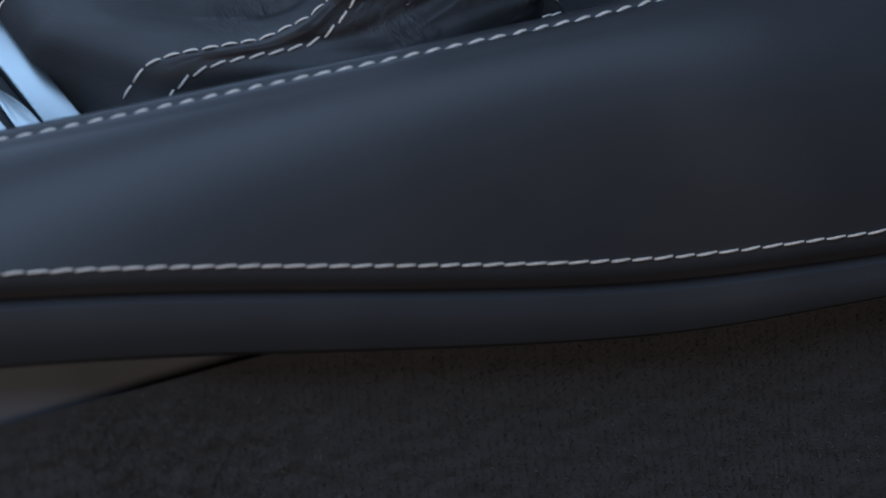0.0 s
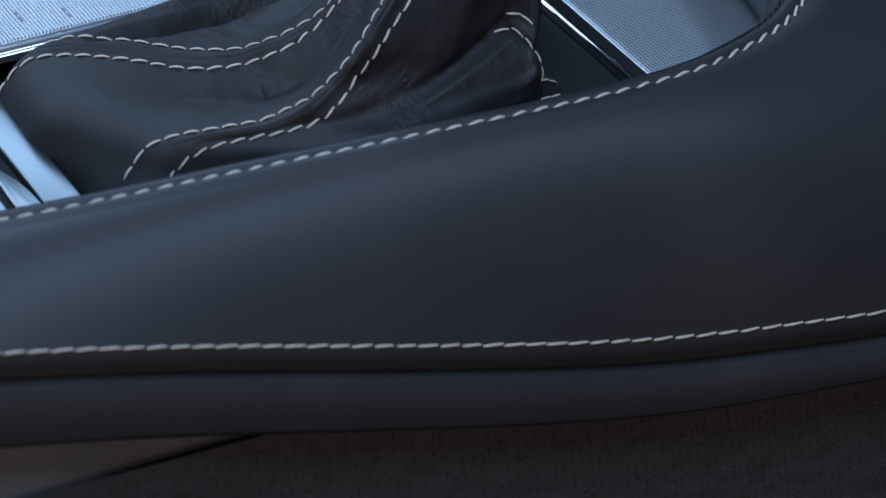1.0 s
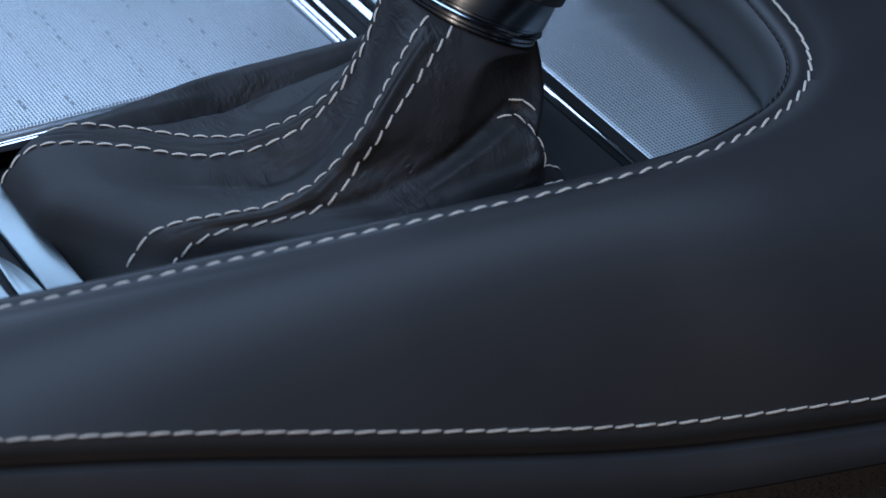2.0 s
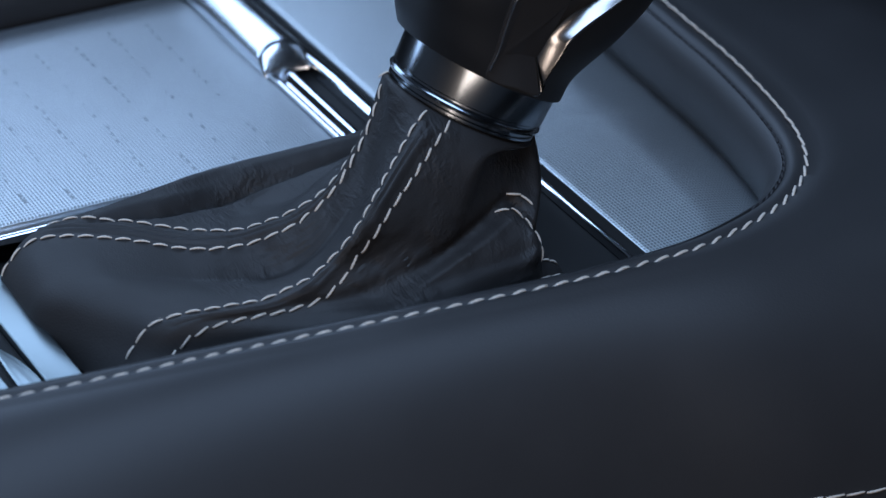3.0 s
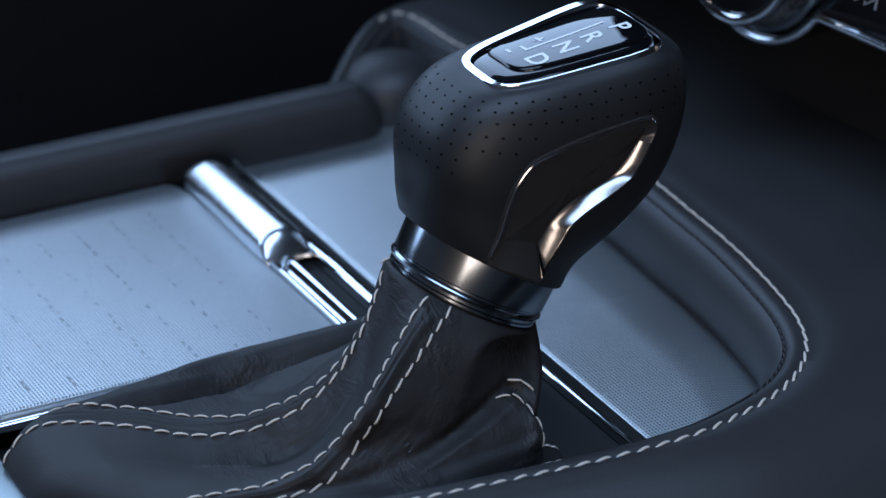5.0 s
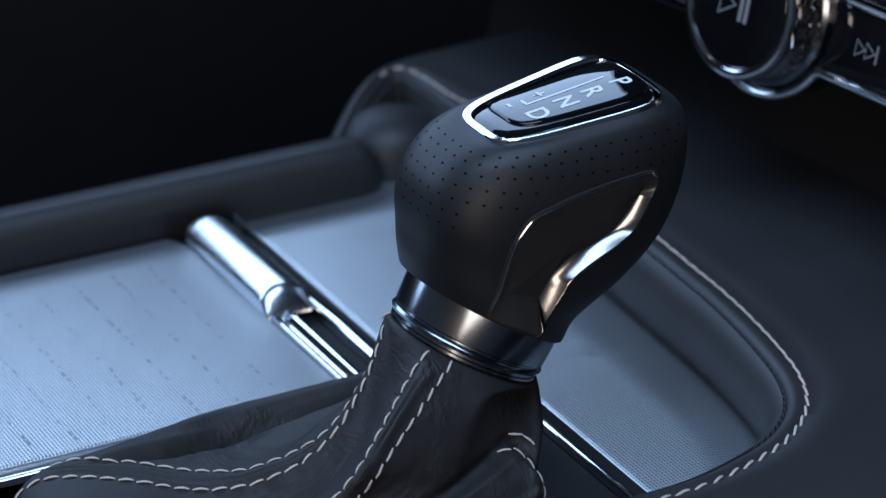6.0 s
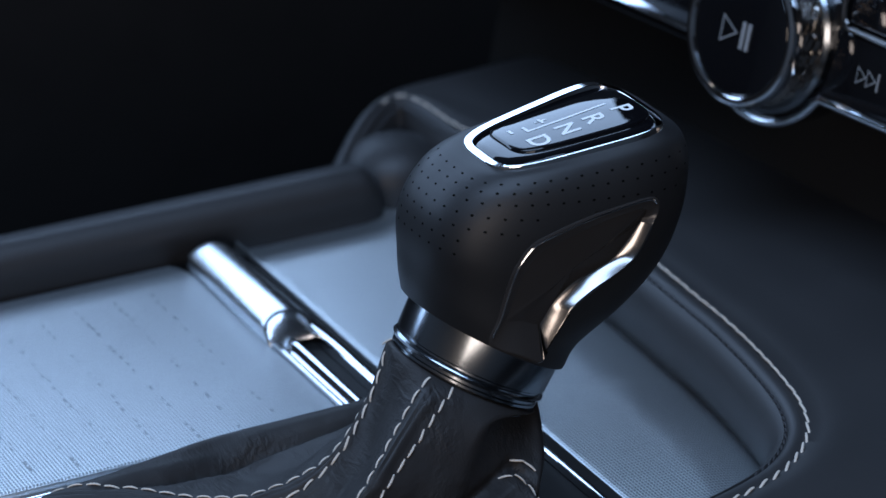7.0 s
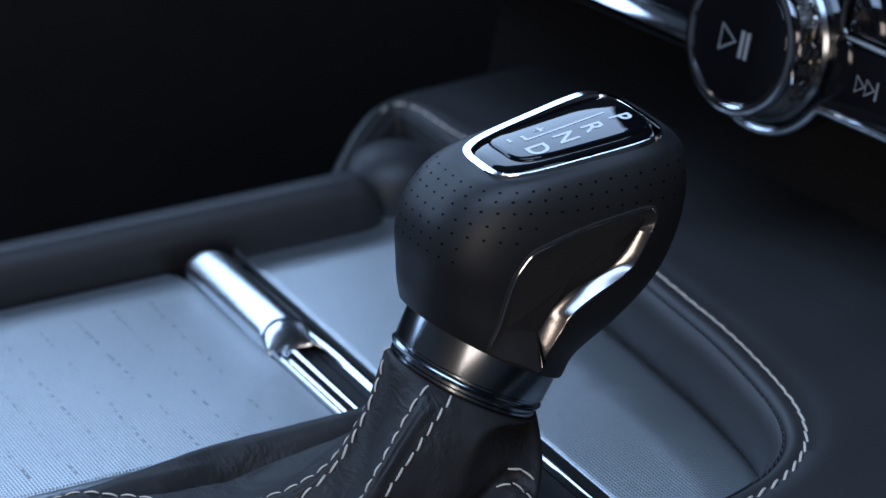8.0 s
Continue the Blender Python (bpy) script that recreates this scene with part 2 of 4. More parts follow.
def cabin():
    # lining boards with openings for the windows and the added roof fill
    floor = part("floor", box(-1.7, 1.3, -1.6, 1.1, -0.42, -0.38), M_DOOR)
    tagged(floor, "dark carpeted car floor", "floor", kind="structure")
    roof = part("ceiling", board_with_hole((-1.7, 1.3), (-1.6, 1.1), (-0.66, 0.22), (-0.67, 0.07), lambda a, b, d: (a, b, 1.0 + d)), M_SHELL)
    tagged(roof, "dark roof lining of the car", "ceiling", kind="structure")
    w = part("wall_north", box(1.3, 1.34, -1.6, 1.1, -0.42, 1.0), M_DOOR)
    tagged(w, "dark lining that closes the car cabin", "wall", kind="structure")
    w = part("wall_east", board_with_hole((-1.7, 1.3), (-0.42, 1.0), (-1.67, -0.53), (0.33, 0.97), lambda a, b, d: (a, -1.6 - d, b)), M_OUTER)
    tagged(w, "plain dark wall with an opening beyond the open door", "wall", kind="structure")
    w = part("wall_west", board_with_hole((-1.7, 1.3), (-0.42, 1.0), (-1.32, 0.62), (0.32, 0.98), lambda a, b, d: (a, 1.1 + d, b)), M_DEEP)
    tagged(w, "dark lining with a window opening", "wall", kind="structure")
    w = part("wall_south", box(-1.74, -1.7, -1.6, 1.1, -0.42, 1.0), M_OUTER)
    tagged(w, "plain dark wall that closes the cabin behind", "wall", kind="structure")
    carpet_side = part("door_panel", box(-0.6, 1.1, 0.66, 0.72, -0.38, 0.3, 0.02), M_DOOR)
    tagged(carpet_side, "black door panel beyond the driver's footwell", "door panel", kind="structure")


cabin()

# ---- centre console ----
TOP = 0.02
RIM = [(-0.31, -0.048, TOP), (-0.163, -0.068, TOP), (-0.099, -0.0748, TOP), (-0.041, -0.0808, TOP), (0.0, -0.0845, TOP), (0.03, -0.0848, TOP), (0.05, -0.081, TOP), (0.07, -0.073, TOP),
       (0.085, -0.060, TOP), (0.094, -0.043, TOP), (0.0995, -0.02, TOP), (0.1035, 0.009, TOP), (0.105, 0.034, TOP), (0.107, 0.075, TOP), (0.1082, 0.125, TOP), (0.1068, 0.165, TOP),
       (0.1028, 0.1885, TOP), (0.1010, 0.2125, 0.0202), (0.0940, 0.2185, 0.0202), (0.079, 0.2095, 0.0165), (0.056, 0.19, 0.003)]
SKIRT = [(-0.32, -0.09, 0.03), (-0.178, -0.105, 0.007), (-0.105, -0.114, -0.0095), (-0.045, -0.122, -0.0235), (0.0, -0.1275, -0.0325), (0.027, -0.134, -0.0335),
         (0.05, -0.138, -0.035), (0.08, -0.142, -0.037), (0.12, -0.145, -0.036), (0.17, -0.135, -0.02), (0.21, -0.10, 0.0),
         (0.215, -0.04, 0.010), (0.215, 0.0, 0.012), (0.215, 0.05, 0.012), (0.215, 0.13, 0.011), (0.225, 0.2, 0.013),
         (0.19, 0.246, 0.014), (0.145, 0.239, 0.014), (0.1, 0.2305, 0.012), (0.076, 0.219, 0.004), (0.05, 0.196, -0.012)]
NS = 300
rim = spline(RIM, NS)
skirt = spline(SKIRT, NS)
skirt = [sum((skirt[min(NS - 1, max(0, i + q))] for q in range(-9, 10)), Vector()) / 19 for i in range(NS)]


def inward(i):
    a, b = rim[max(0, i - 1)], rim[min(NS - 1, i + 1)]
    d = (b - a).normalized()
    return Vector((-d.y, d.x, 0))


def bolster_row(i):
    """A cut through the bolster: tray wall, lip, seam, then the wide flank down to the lower seam."""
    p, q, n = rim[i], skirt[i], inward(i)
    slim = 1 - 0.5 * max(0.0, min(1.0, (i - 225) / 30))
    row = [p + n * a * slim + Vector((0, 0, b)) for a, b in ((0.006, -0.036), (0.0078, -0.0255), (0.01, -0.0212), (0.0109, -0.0185), (0.0107, -0.014), (0.0105, -0.007), (0.0085, -0.0035), (0.0072, -0.0018), (0.0062, -0.0012),
                                                        (0.0056, -0.0022), (0.005, -0.0010), (0.004, 0.0), (0.002, 0.0004), (0.0008, 0.0), (0, -0.0004))]
    flat = Vector((q.x - p.x, q.y - p.y, 0))
    turn = max(0.0, min(1.0, (i - 20) / 85))
    c = p + flat * (0.46 + (0.24 * turn * turn * (3 - 2 * turn) * max(0.0, min(1.0, (190 - i) / 40)) + 0.09 * max(0.0, min(1.0, (i - 150) / 40)))) + Vector((0, 0, 0.0035))
    for k in range(1, 25):
        t = k / 24
        row.append(p * (1 - t) ** 2 + c * 2 * t * (1 - t) + q * t * t + Vector((0, 0, 0.0006 * math.sin(math.pi * min(1, t * 8)))))
    return row


console = thing("center_console", "black leather centre console with pale contrast stitching", "console")


def bolster_rows():
    """All the cuts, with the tray wall eased round the tight far corner."""
    raw = [bolster_row(i) for i in range(NS)]
    eased = [list(r) for r in raw]
    for i in range(215, NS):
        for k in range(14):
            reach = int(min(1.0, (i - 215) / 20) * min(NS - 1 - i, 16 * (1 - k / 15)))
            eased[i][k] = sum((raw[i + q][k] for q in range(-reach, reach + 1)), Vector()) / (2 * reach + 1)
    return eased


bolster = part("bolster", grid(bolster_rows()), M_LEATHER, console, "smooth black leather padded side bolster")


def band_row(i):
    q = skirt[i]
    out = -inward(i) if i < 130 else -inward(130)
    deep = 0.0265 - 0.0075 * min(1, i / 100)
    prof = ((0.0, 0.0), (0.001, -0.0018), (0.0008, -0.0045), (-0.0022, -0.0062), (-0.0016, -0.0082), (0.0022, -0.009), (0.004, -0.0118), (0.0056, -deep * 0.7), (0.0058, -deep * 0.92), (0.0036, -deep - 0.0005), (-0.006, -deep - 0.002), (-0.02, -deep - 0.003))
    return [q + out * a + Vector((0, 0, b)) for a, b in prof]


band = part("lower_band", grid([band_row(i) for i in range(160)]), M_LEATHER, console, "black leather lower band under the seam")
up = lambda p: Vector((0, 0, 1))


def corner_pad():
    """The soft pad that fills the far corner under the lip."""
    rows = []
    for a in np.linspace(-math.pi / 2, math.pi / 2, 24):
        c, h = math.copysign(abs(math.cos(a)) ** 0.8, math.cos(a)), math.sin(a)
        rows.append([Vector((0.084 + 0.019 * c * math.cos(b), 0.1965 + 0.0175 * c * math.sin(b), 0.0025 + 0.0135 * h)) for b in np.linspace(0, math.tau, 48, endpoint=False)])
    return grid(rows, True)


part("corner_pad", corner_pad(), M_LEATHER, console, "soft black leather pad in the far corner")


def flank_normal(p):
    i = min(range(0, NS, 2), key=lambda j: (skirt[j] - p).length_squared)
    d = (skirt[min(NS - 1, i + 2)] - skirt[max(0, i - 2)]).normalized()
    r = bolster_row(i)
    return d.cross(r[-1] - r[-4]).normalized() * -1


upper_seam = [p - inward(i) * 0.0006 for i, p in enumerate(rim[:272])]
sew(bolster, upper_seam, lambda p: Vector((0, -0.25, 0.97)), STITCH, 0.0062, slant=9)
lower_seam = [skirt[i] + Vector((0, 0, 0.0003)) for i in range(0, 150)]
sew(bolster, lower_seam, flank_normal, LOWSTITCH, 0.0062, slant=1, lift=0.0002, loose=1.5)
sew(bolster, [rim[i] + inward(i) * 0.0056 + Vector((0, 0, -0.0016)) for i in range(100, NS)], up, DARKSTITCH, 0.0036)


def side_trim():
    p = [(-0.32, -0.085, -0.03), (-0.19, -0.1, -0.045), (-0.1, -0.105, -0.07), (0.05, -0.118, -0.09)]
    a = spline(p, 40)
    rows = [[q + Vector((0, dy, dz)) for dy, dz in ((0.012, 0.05), (0.002, 0.036), (-0.006, 0.01), (-0.014, -0.03), (-0.016, -0.06))] for q in a]
    return part("side_trim", grid(rows), M_PLASTIC, console, "grey plastic side trim under the leather")


side_trim()


def carpet_panel():
    """The carpeted flank of the tunnel, cut off along a slanting edge."""
    edge = spline([(-0.33, -0.108, -0.085), (-0.183, -0.11, -0.034), (-0.145, -0.111, -0.0335), (-0.108, -0.112, -0.0335), (-0.05, -0.1175, -0.038), (0.01, -0.124, -0.046), (0.07, -0.135, -0.052), (0.2, -0.14, -0.05)], 160)
    edge = [Vector((p.x, p.y, -0.036 + 0.02 * max(0.0, -0.108 - p.x) - max(0.0, (p.x + 0.108)) * 0.11)) for p in edge]
    rows = []
    rng = random.Random(4)
    for p in edge:
        row = []
        for k in range(90):
            t = k / 89
            jig = rng.uniform(-0.0006, 0.0006) if k > 2 else 0
            row.append(p + Vector((0, -0.001 - 0.05 * t ** 1.3 + jig, -0.16 * t + (0.002 if k == 1 else 0))))
        rows.append([p + Vector((0, 0.004, -0.004))] + row)
    return rows


carpet = part("tunnel_carpet", grid(carpet_panel()), M_CARPET)
tagged(carpet, "black short-pile carpet on the tunnel side under the console", "carpet", kind="structure")



def pile():
    """Short tufts that stand out of the carpet, too fine to count."""
    rng = random.Random(11)
    sheet = carpet_panel()
    verts, faces = [], []
    for _ in range(110000):
        i, k = rng.randrange(8, len(sheet) - 1), rng.randrange(2, 70)
        p = sheet[i][k].lerp(sheet[i + 1][k], rng.random()).lerp(sheet[i][k + 1], rng.random())
        d = Vector((rng.gauss(0, 0.7), -1.0, rng.gauss(0.35, 0.6))).normalized() * rng.uniform(0.0007, 0.0017)
        w = Vector((rng.gauss(0, 1), rng.gauss(0, 0.4), rng.gauss(0, 1))).normalized() * 0.00011
        n = len(verts)
        verts += [p - w, p + w, p + d]
        faces.append((n, n + 1, n + 2))
    me = bpy.data.meshes.new("pile")
    me.from_pydata(verts, [], faces)
    me.materials.append(M_PILE)
    ob = new("pile", me)
    ob.parent = carpet
    tagged(ob, kind="stuff")


pile()

# far rail
rail_profile = [(0.0055, -0.012), (0.003, -0.006), (0.0006, 0.001), (-0.0003, 0.0065), (0.0012, 0.0108), (0.005, 0.0138), (0.011, 0.0132), (0.019, 0.010), (0.026, 0.0), (0.028, -0.05)]
rail_prof = spline([(0, a, b) for a, b in rail_profile], 36)
rail_run = [(x, 1.0) for x in np.linspace(-0.34, 0.06, 30)] + [(0.06 + 0.013 * math.sin(a), max(0.06, math.cos(a))) for a in np.linspace(0.15, 1.55, 12)]
part("far_rail", grid([[Vector((x, 0.173 + 0.013 + (p.y - 0.013) * k, -0.01 + (0.012 + p.z) * k)) for p in rail_prof] for x, k in rail_run]), M_LEATHER, console, "dark padded rail along the far side of the tray")


# ---- trays ----
part("tray_base", box(-0.34, 0.12, -0.075, 0.19, -0.03, -0.014), M_BLACKPLASTIC, console, "black plastic tray base")
cover = thing("roller_cover", "light grey ribbed roller cover closing the storage tray", "tray cover")


def far_sag(y):
    """How far a tray sheet bends down towards the rail."""
    return 0.005 * max(0.0, min(1.0, (y - 0.15) / 0.0245)) ** 1.9


def cover_sheet():
    ys = [0.0465] + list(np.linspace(0.0471, 0.1745, 70))
    rows = [[Vector((-0.34, y, -0.0142))] + [Vector((x, y, 0.002 - far_sag(y) - d - (0.0006 if i == 0 else 0))) for x, d in ((-0.34, 0.0), (-0.2, 0.0), (-0.1, 0.0), (-0.0112, 0.0), (-0.0107, 0.0002), (-0.0104, 0.0007))] + [Vector((-0.0104, y, -0.0142))] for i, y in enumerate(ys)]
    rows = [[Vector((p.x, 0.0465, -0.0142)) for p in rows[0]]] + rows
    return grid(rows)


part("sheet", cover_sheet(), M_COVER, cover, "grey ribbed woven-look sheet")


def dimples():
    """Sparse rows of small dark marks across the cover."""
    bm = bmesh.new()
    rng = random.Random(8)
    for i in range(9):
        for k in range(22):
            if rng.random() < 0.35:
                continue
            x, y, r = -0.029 - 0.013 * i + rng.gauss(0, 0.0002), 0.052 + 0.0045 * k + rng.gauss(0, 0.0004), rng.uniform(0.00035, 0.0006)
            bm.faces.new([bm.verts.new((x + 0.8 * r * math.cos(a / 8 * math.tau), y + 3.0 * r * math.sin(a / 8 * math.tau), 0.00206 - far_sag(y - 3 * r))) for a in range(8)])
    return bm


tagged(part("dimple", dimples(), M_DARKDOT, cover), kind="stuff")


def handle():
    """The bright pull bar at the cover's front edge: raised, faceted, rounded off at its near end."""
    prof = [(p.x, p.y) for p in spline([(-0.0085, 0.0, 0), (-0.0086, 0.0028, 0), (-0.0079, 0.0047, 0), (-0.0052, 0.0066, 0), (-0.0014, 0.0077, 0), (0.0028, 0.0073, 0), (0.0062, 0.0058, 0), (0.0078, 0.0037, 0), (0.008, 0.0, 0)], 30)]
    ends = [(0.0972, 0.9, 0.02), (0.0976, 0.94, 0.2), (0.0986, 0.97, 0.42), (0.1000, 0.985, 0.66), (0.1014, 0.99, 0.88), (0.1022, 0.995, 0.955), (0.1032, 1.0, 0.99)]
    ends += [(0.1045, 1.0, 1.0), (0.13, 0.97, 1.0), (0.1582, 0.93, 1.0), (0.159, 0.93, 0.995), (0.1615, 0.9, 0.9), (0.1625, 0.85, 0.6), (0.163, 0.8, 0.0)]
    return grid([[Vector((-0.0022 + a * w, y, 0.001 + b * 1.15 * h)) for a, b in prof] for y, w, h in ends])


pull = part("pull_bar", handle(), M_PULL, cover, "bright chrome pull bar")
pull.data.set_sharp_from_angle(angle=radians(32))
guide_profile = [(-0.0098, -0.005), (-0.0098, 0.0022), (-0.0095, 0.0028), (-0.0089, 0.0028), (-0.0085, 0.002), (-0.0058, 0.0015), (-0.0052, 0.0022), (-0.0044, 0.0032), (-0.0032, 0.0034), (-0.0022, 0.003), (-0.0018, 0.002), (-0.0018, -0.005)]
part("guide_bar", grid([[Vector((x, y, z)) for x, z in guide_profile] for y in (0.03, 0.05, 0.0966)], True, True), M_CHROME, cover, "grooved chrome guide strip")
part("track", box(-0.0016, 0.0052, 0.03, 0.13, -0.0142, -0.001), M_BLACKPLASTIC, cover, "black gap beside the strip")

divider = thing("tray_divider", "chrome-edged black divider beside the gear lever", "trim")
part("far_bar", box(0.0054, 0.0092, 0.03, 0.128, -0.0142, 0.0032, 0.0012), M_CHROME, divider, "thin chrome bar")
part("far_gap", box(0.0094, 0.0131, 0.03, 0.165, -0.0142, -0.0005), M_BLACKPLASTIC, divider)
part("near_bar", box(0.0322, 0.0342, -0.076, 0.03, -0.0142, 0.0012, 0.0007), M_CHROME, divider, "thin chrome bar")
# solid black strip added where the shaded gap beside the mat looks dark
part("near_gap", box(0.0343, 0.0383, -0.076, 0.03, -0.0142, 0.0008), M_BLACKPLASTIC, divider, "black strip in place of the shaded gap")
part("surround", box(-0.0034, 0.032, -0.076, 0.0298, -0.0142, -0.0018), M_BLACKPLASTIC, divider, "black lever surround")
mat = thing("tray_mat", "grey ribbed rubber mat in the front tray", "mat")


def mat_sheet():
    """A ribbed sheet that sags towards the front wall."""
    front = spline([(0.062, -0.078, 0), (0.083, -0.064, 0), (0.096, -0.042, 0), (0.1015, -0.0, 0), (0.104, 0.08, 0), (0.1045, 0.15, 0), (0.1, 0.19, 0)], 90)
    lines = []
    for p in front:
        x0 = 0.0384 if p.y < 0.0305 else 0.0134
        lines.append([Vector((x0, p.y, -0.0142)), Vector((x0, p.y, 0.0007)), Vector((x0 + 0.0004, p.y, 0.001))])
        for k in range(1, 40):
            x = x0 + 0.0004 + (p.x - x0 - 0.0004) * k / 39
            sag = max(0.0, 1 - (p.x - x) / 0.034)
            lines[-1].append(Vector((x, p.y, 0.001 - max(0.0085 * sag ** 1.5, far_sag(p.y)))))
        lines[-1].append(Vector((p.x, p.y, -0.0145)))
    return grid(lines)


part("mat_sheet", mat_sheet(), M_MAT, mat)


rear_panel = thing("rear_trim", "satin chrome and black trim behind the gear lever boot", "trim")
part("chrome_strip", box(-0.1371, -0.1268, -0.07, 0.0424, -0.0142, -0.0012, 0.0008), M_SATIN, rear_panel, "satin chrome strip")
part("gloss_panel", box(-0.2, -0.1372, -0.07, 0.0424, -0.0142, -0.0035, 0.0005), M_BLACKPLASTIC, rear_panel, "black panel")
cap_line = spline([(-0.1434, -0.0125, 0), (-0.1423, -0.009, 0), (-0.1398, -0.0155, 0), (-0.1384, -0.022, 0), (-0.1376, -0.032, 0), (-0.1374, -0.06, 0), (-0.1440, -0.062, 0), (-0.1444, -0.034, 0), (-0.1440, -0.02, 0)], 54, True)
part("button_cap", slab(cap_line, -0.0036, -0.0022, 0.0003), M_SATIN, rear_panel, "pale button cap")
part("button_cap", box(-0.158, -0.1468, -0.062, 0.0, -0.0036, -0.0022, 0.0004), M_SATIN, rear_panel, "pale button cap")
part("far_strip", box(-0.1405, -0.012, 0.0428, 0.0462, -0.0142, 0.0, 0.0007), M_CHROME, rear_panel, "chrome edge")

# ---- gear lever ----
lever = thing("gear_lever", "automatic gear lever with perforated black leather knob and stitched leather boot", "gear lever")
LEAN = radians(29)
E1, E2, E3 = Vector((math.cos(LEAN), 0, -math.sin(LEAN))), Vector((0, 1, 0)), Vector((math.sin(LEAN), 0, math.cos(LEAN)))
Y0 = -0.0145
K0 = Vector((0.0045, Y0, 0.0518))


def ring_at(h, r, n=64):
    c = K0 - E3 * h
    r *= 0.985
    return [c + E1 * r * math.cos(k / n * math.tau) + E2 * r * math.sin(k / n * math.tau) for k in range(n)]


M_COLLAR = material("collar_chrome", (0.31, 0.33, 0.35), 0.18, 1.0, wear=0.2)
part("collar", grid([ring_at(h, r) for h, r in ((-0.005, 0.0235), (-0.003, 0.0238), (0.0074, 0.0234), (0.0079, 0.0226), (0.0084, 0.0226), (0.0087, 0.0234), (0.0094, 0.0238), (0.0102, 0.0234),
                                                 (0.0106, 0.0222), (0.0114, 0.0222), (0.0117, 0.0228), (0.0124, 0.0228), (0.0128, 0.0214), (0.016, 0.021))], True, True), M_COLLAR, lever, "polished chrome collar with stepped rings")

# boot columns from the base edge up to the collar, at the corners (rear-near, front-near, front-far, rear-far) and half-way between them
BOOT_TOP = K0 - E3 * 0.0132
ANGLE = (222, 280, 350, 380, 410, 450, 502, 540, 582)
COLUMNS = [
    [(-0.118, -0.049, -0.006), (-0.113, -0.041, 0.002), (-0.106, -0.04, 0.009), (-0.097, -0.042, 0.011), (-0.085, -0.046, 0.012), (-0.075, -0.048, 0.013), (-0.068, -0.049, 0.016), (-0.058, -0.047, 0.021), (-0.0497, -0.0472, 0.0297), (-0.0378, -0.0412, 0.0378), (-0.0259, -0.0352, 0.0459)],
    [(-0.05, -0.066, -0.006), (-0.05, -0.066, 0.0), (-0.05, -0.064, 0.006), (-0.048, -0.06, 0.009), (-0.045, -0.057, 0.010), (-0.04, -0.055, 0.011), (-0.034, -0.053, 0.0135), (-0.027, -0.05, 0.018), (-0.02, -0.047, 0.024), (-0.014, -0.044, 0.031), (-0.008, -0.0415, 0.037)],
    [(0.0065, -0.0535, -0.006), (0.0055, -0.0525, 0.001), (0.005, -0.051, 0.0045), (0.0048, -0.0505, 0.008), (0.006, -0.048, 0.010), (0.007, -0.0455, 0.013), (0.010, -0.0415, 0.016), (0.0145, -0.035, 0.0195), (0.0175, -0.028, 0.024), (0.019, -0.022, 0.029), (0.0195, -0.018, 0.033)],
    [(0.0185 - 0.0003 * k, -0.008, -0.006 + 0.0042 * k) for k in range(11)],
    [(0.024, 0.042, -0.006), (0.023, 0.0415, 0.002), (0.02, 0.04, 0.008), (0.018, 0.036, 0.011), (0.016, 0.03, 0.013), (0.015, 0.025, 0.016), (0.014, 0.02, 0.019), (0.0135, 0.016, 0.022), (0.013, 0.013, 0.026), (0.013, 0.01, 0.031), (0.013, 0.008, 0.036)],
    [(-0.06, 0.0435, -0.006), (-0.06, 0.0435, 0.001), (-0.06, 0.0415, 0.0056), (-0.06, 0.0365, 0.0092), (-0.057, 0.0292, 0.0048), (-0.052, 0.022, 0.004), (-0.04, 0.014, 0.007), (-0.03, 0.014, 0.013), (-0.02, 0.012, 0.02), (-0.014, 0.011, 0.028), (-0.009, 0.0105, 0.038)],
    [(-0.1275, 0.030, -0.006), (-0.127, 0.027, 0.001), (-0.119, 0.027, 0.009), (-0.108, 0.022, 0.011), (-0.093, 0.013, 0.0105), (-0.081, 0.004, 0.0095), (-0.068, -0.004, 0.0105), (-0.053, -0.0105, 0.0155), (-0.041, -0.0105, 0.0225), (-0.0285, -0.006, 0.034), (-0.020, 0.0, 0.045)],
    [(-0.129, -0.005, -0.006), (-0.1285, -0.005, 0.001), (-0.1235, -0.006, 0.008), (-0.113, -0.007, 0.0105), (-0.1, -0.01, 0.0092), (-0.088, -0.014, 0.0068), (-0.075, -0.0175, 0.0046), (-0.062, -0.02, 0.0038), (-0.0485, -0.0215, 0.0105), (-0.0355, -0.0195, 0.0248), (-0.0272, -0.0175, 0.040)],
]


def boot_column(u, n=44):
    """The boot's rise at place u round it (0 to 4, whole numbers at the corners)."""
    acc = [Vector((0, 0, 0)) for _ in range(11)]
    top = Vector((0, 0, 0))
    rim_top = Vector((0, 0, 0))
    for q in range(-4, 5):
        w = (u * 2 + q * 0.035) % 8
        i, f = int(w), w % 1
        e = f * f * (3 - 2 * f) * 0.5 + f * 0.5
        for k in range(11):
            f2 = f if k < 3 else e
            acc[k] += Vector(COLUMNS[i][k]).lerp(Vector(COLUMNS[(i + 1) % 8][k]), f2) / 9
        a = radians(ANGLE[i] + (ANGLE[i + 1] - ANGLE[i]) * f)
        ring = E1 * math.cos(a) + E2 * math.sin(a)
        top += (BOOT_TOP - E3 * 0.0008 + ring * 0.0231) / 9
        rim_top += (BOOT_TOP + E3 * 0.0008 + ring * 0.0195) / 9
    return spline(acc + [top, rim_top], n)


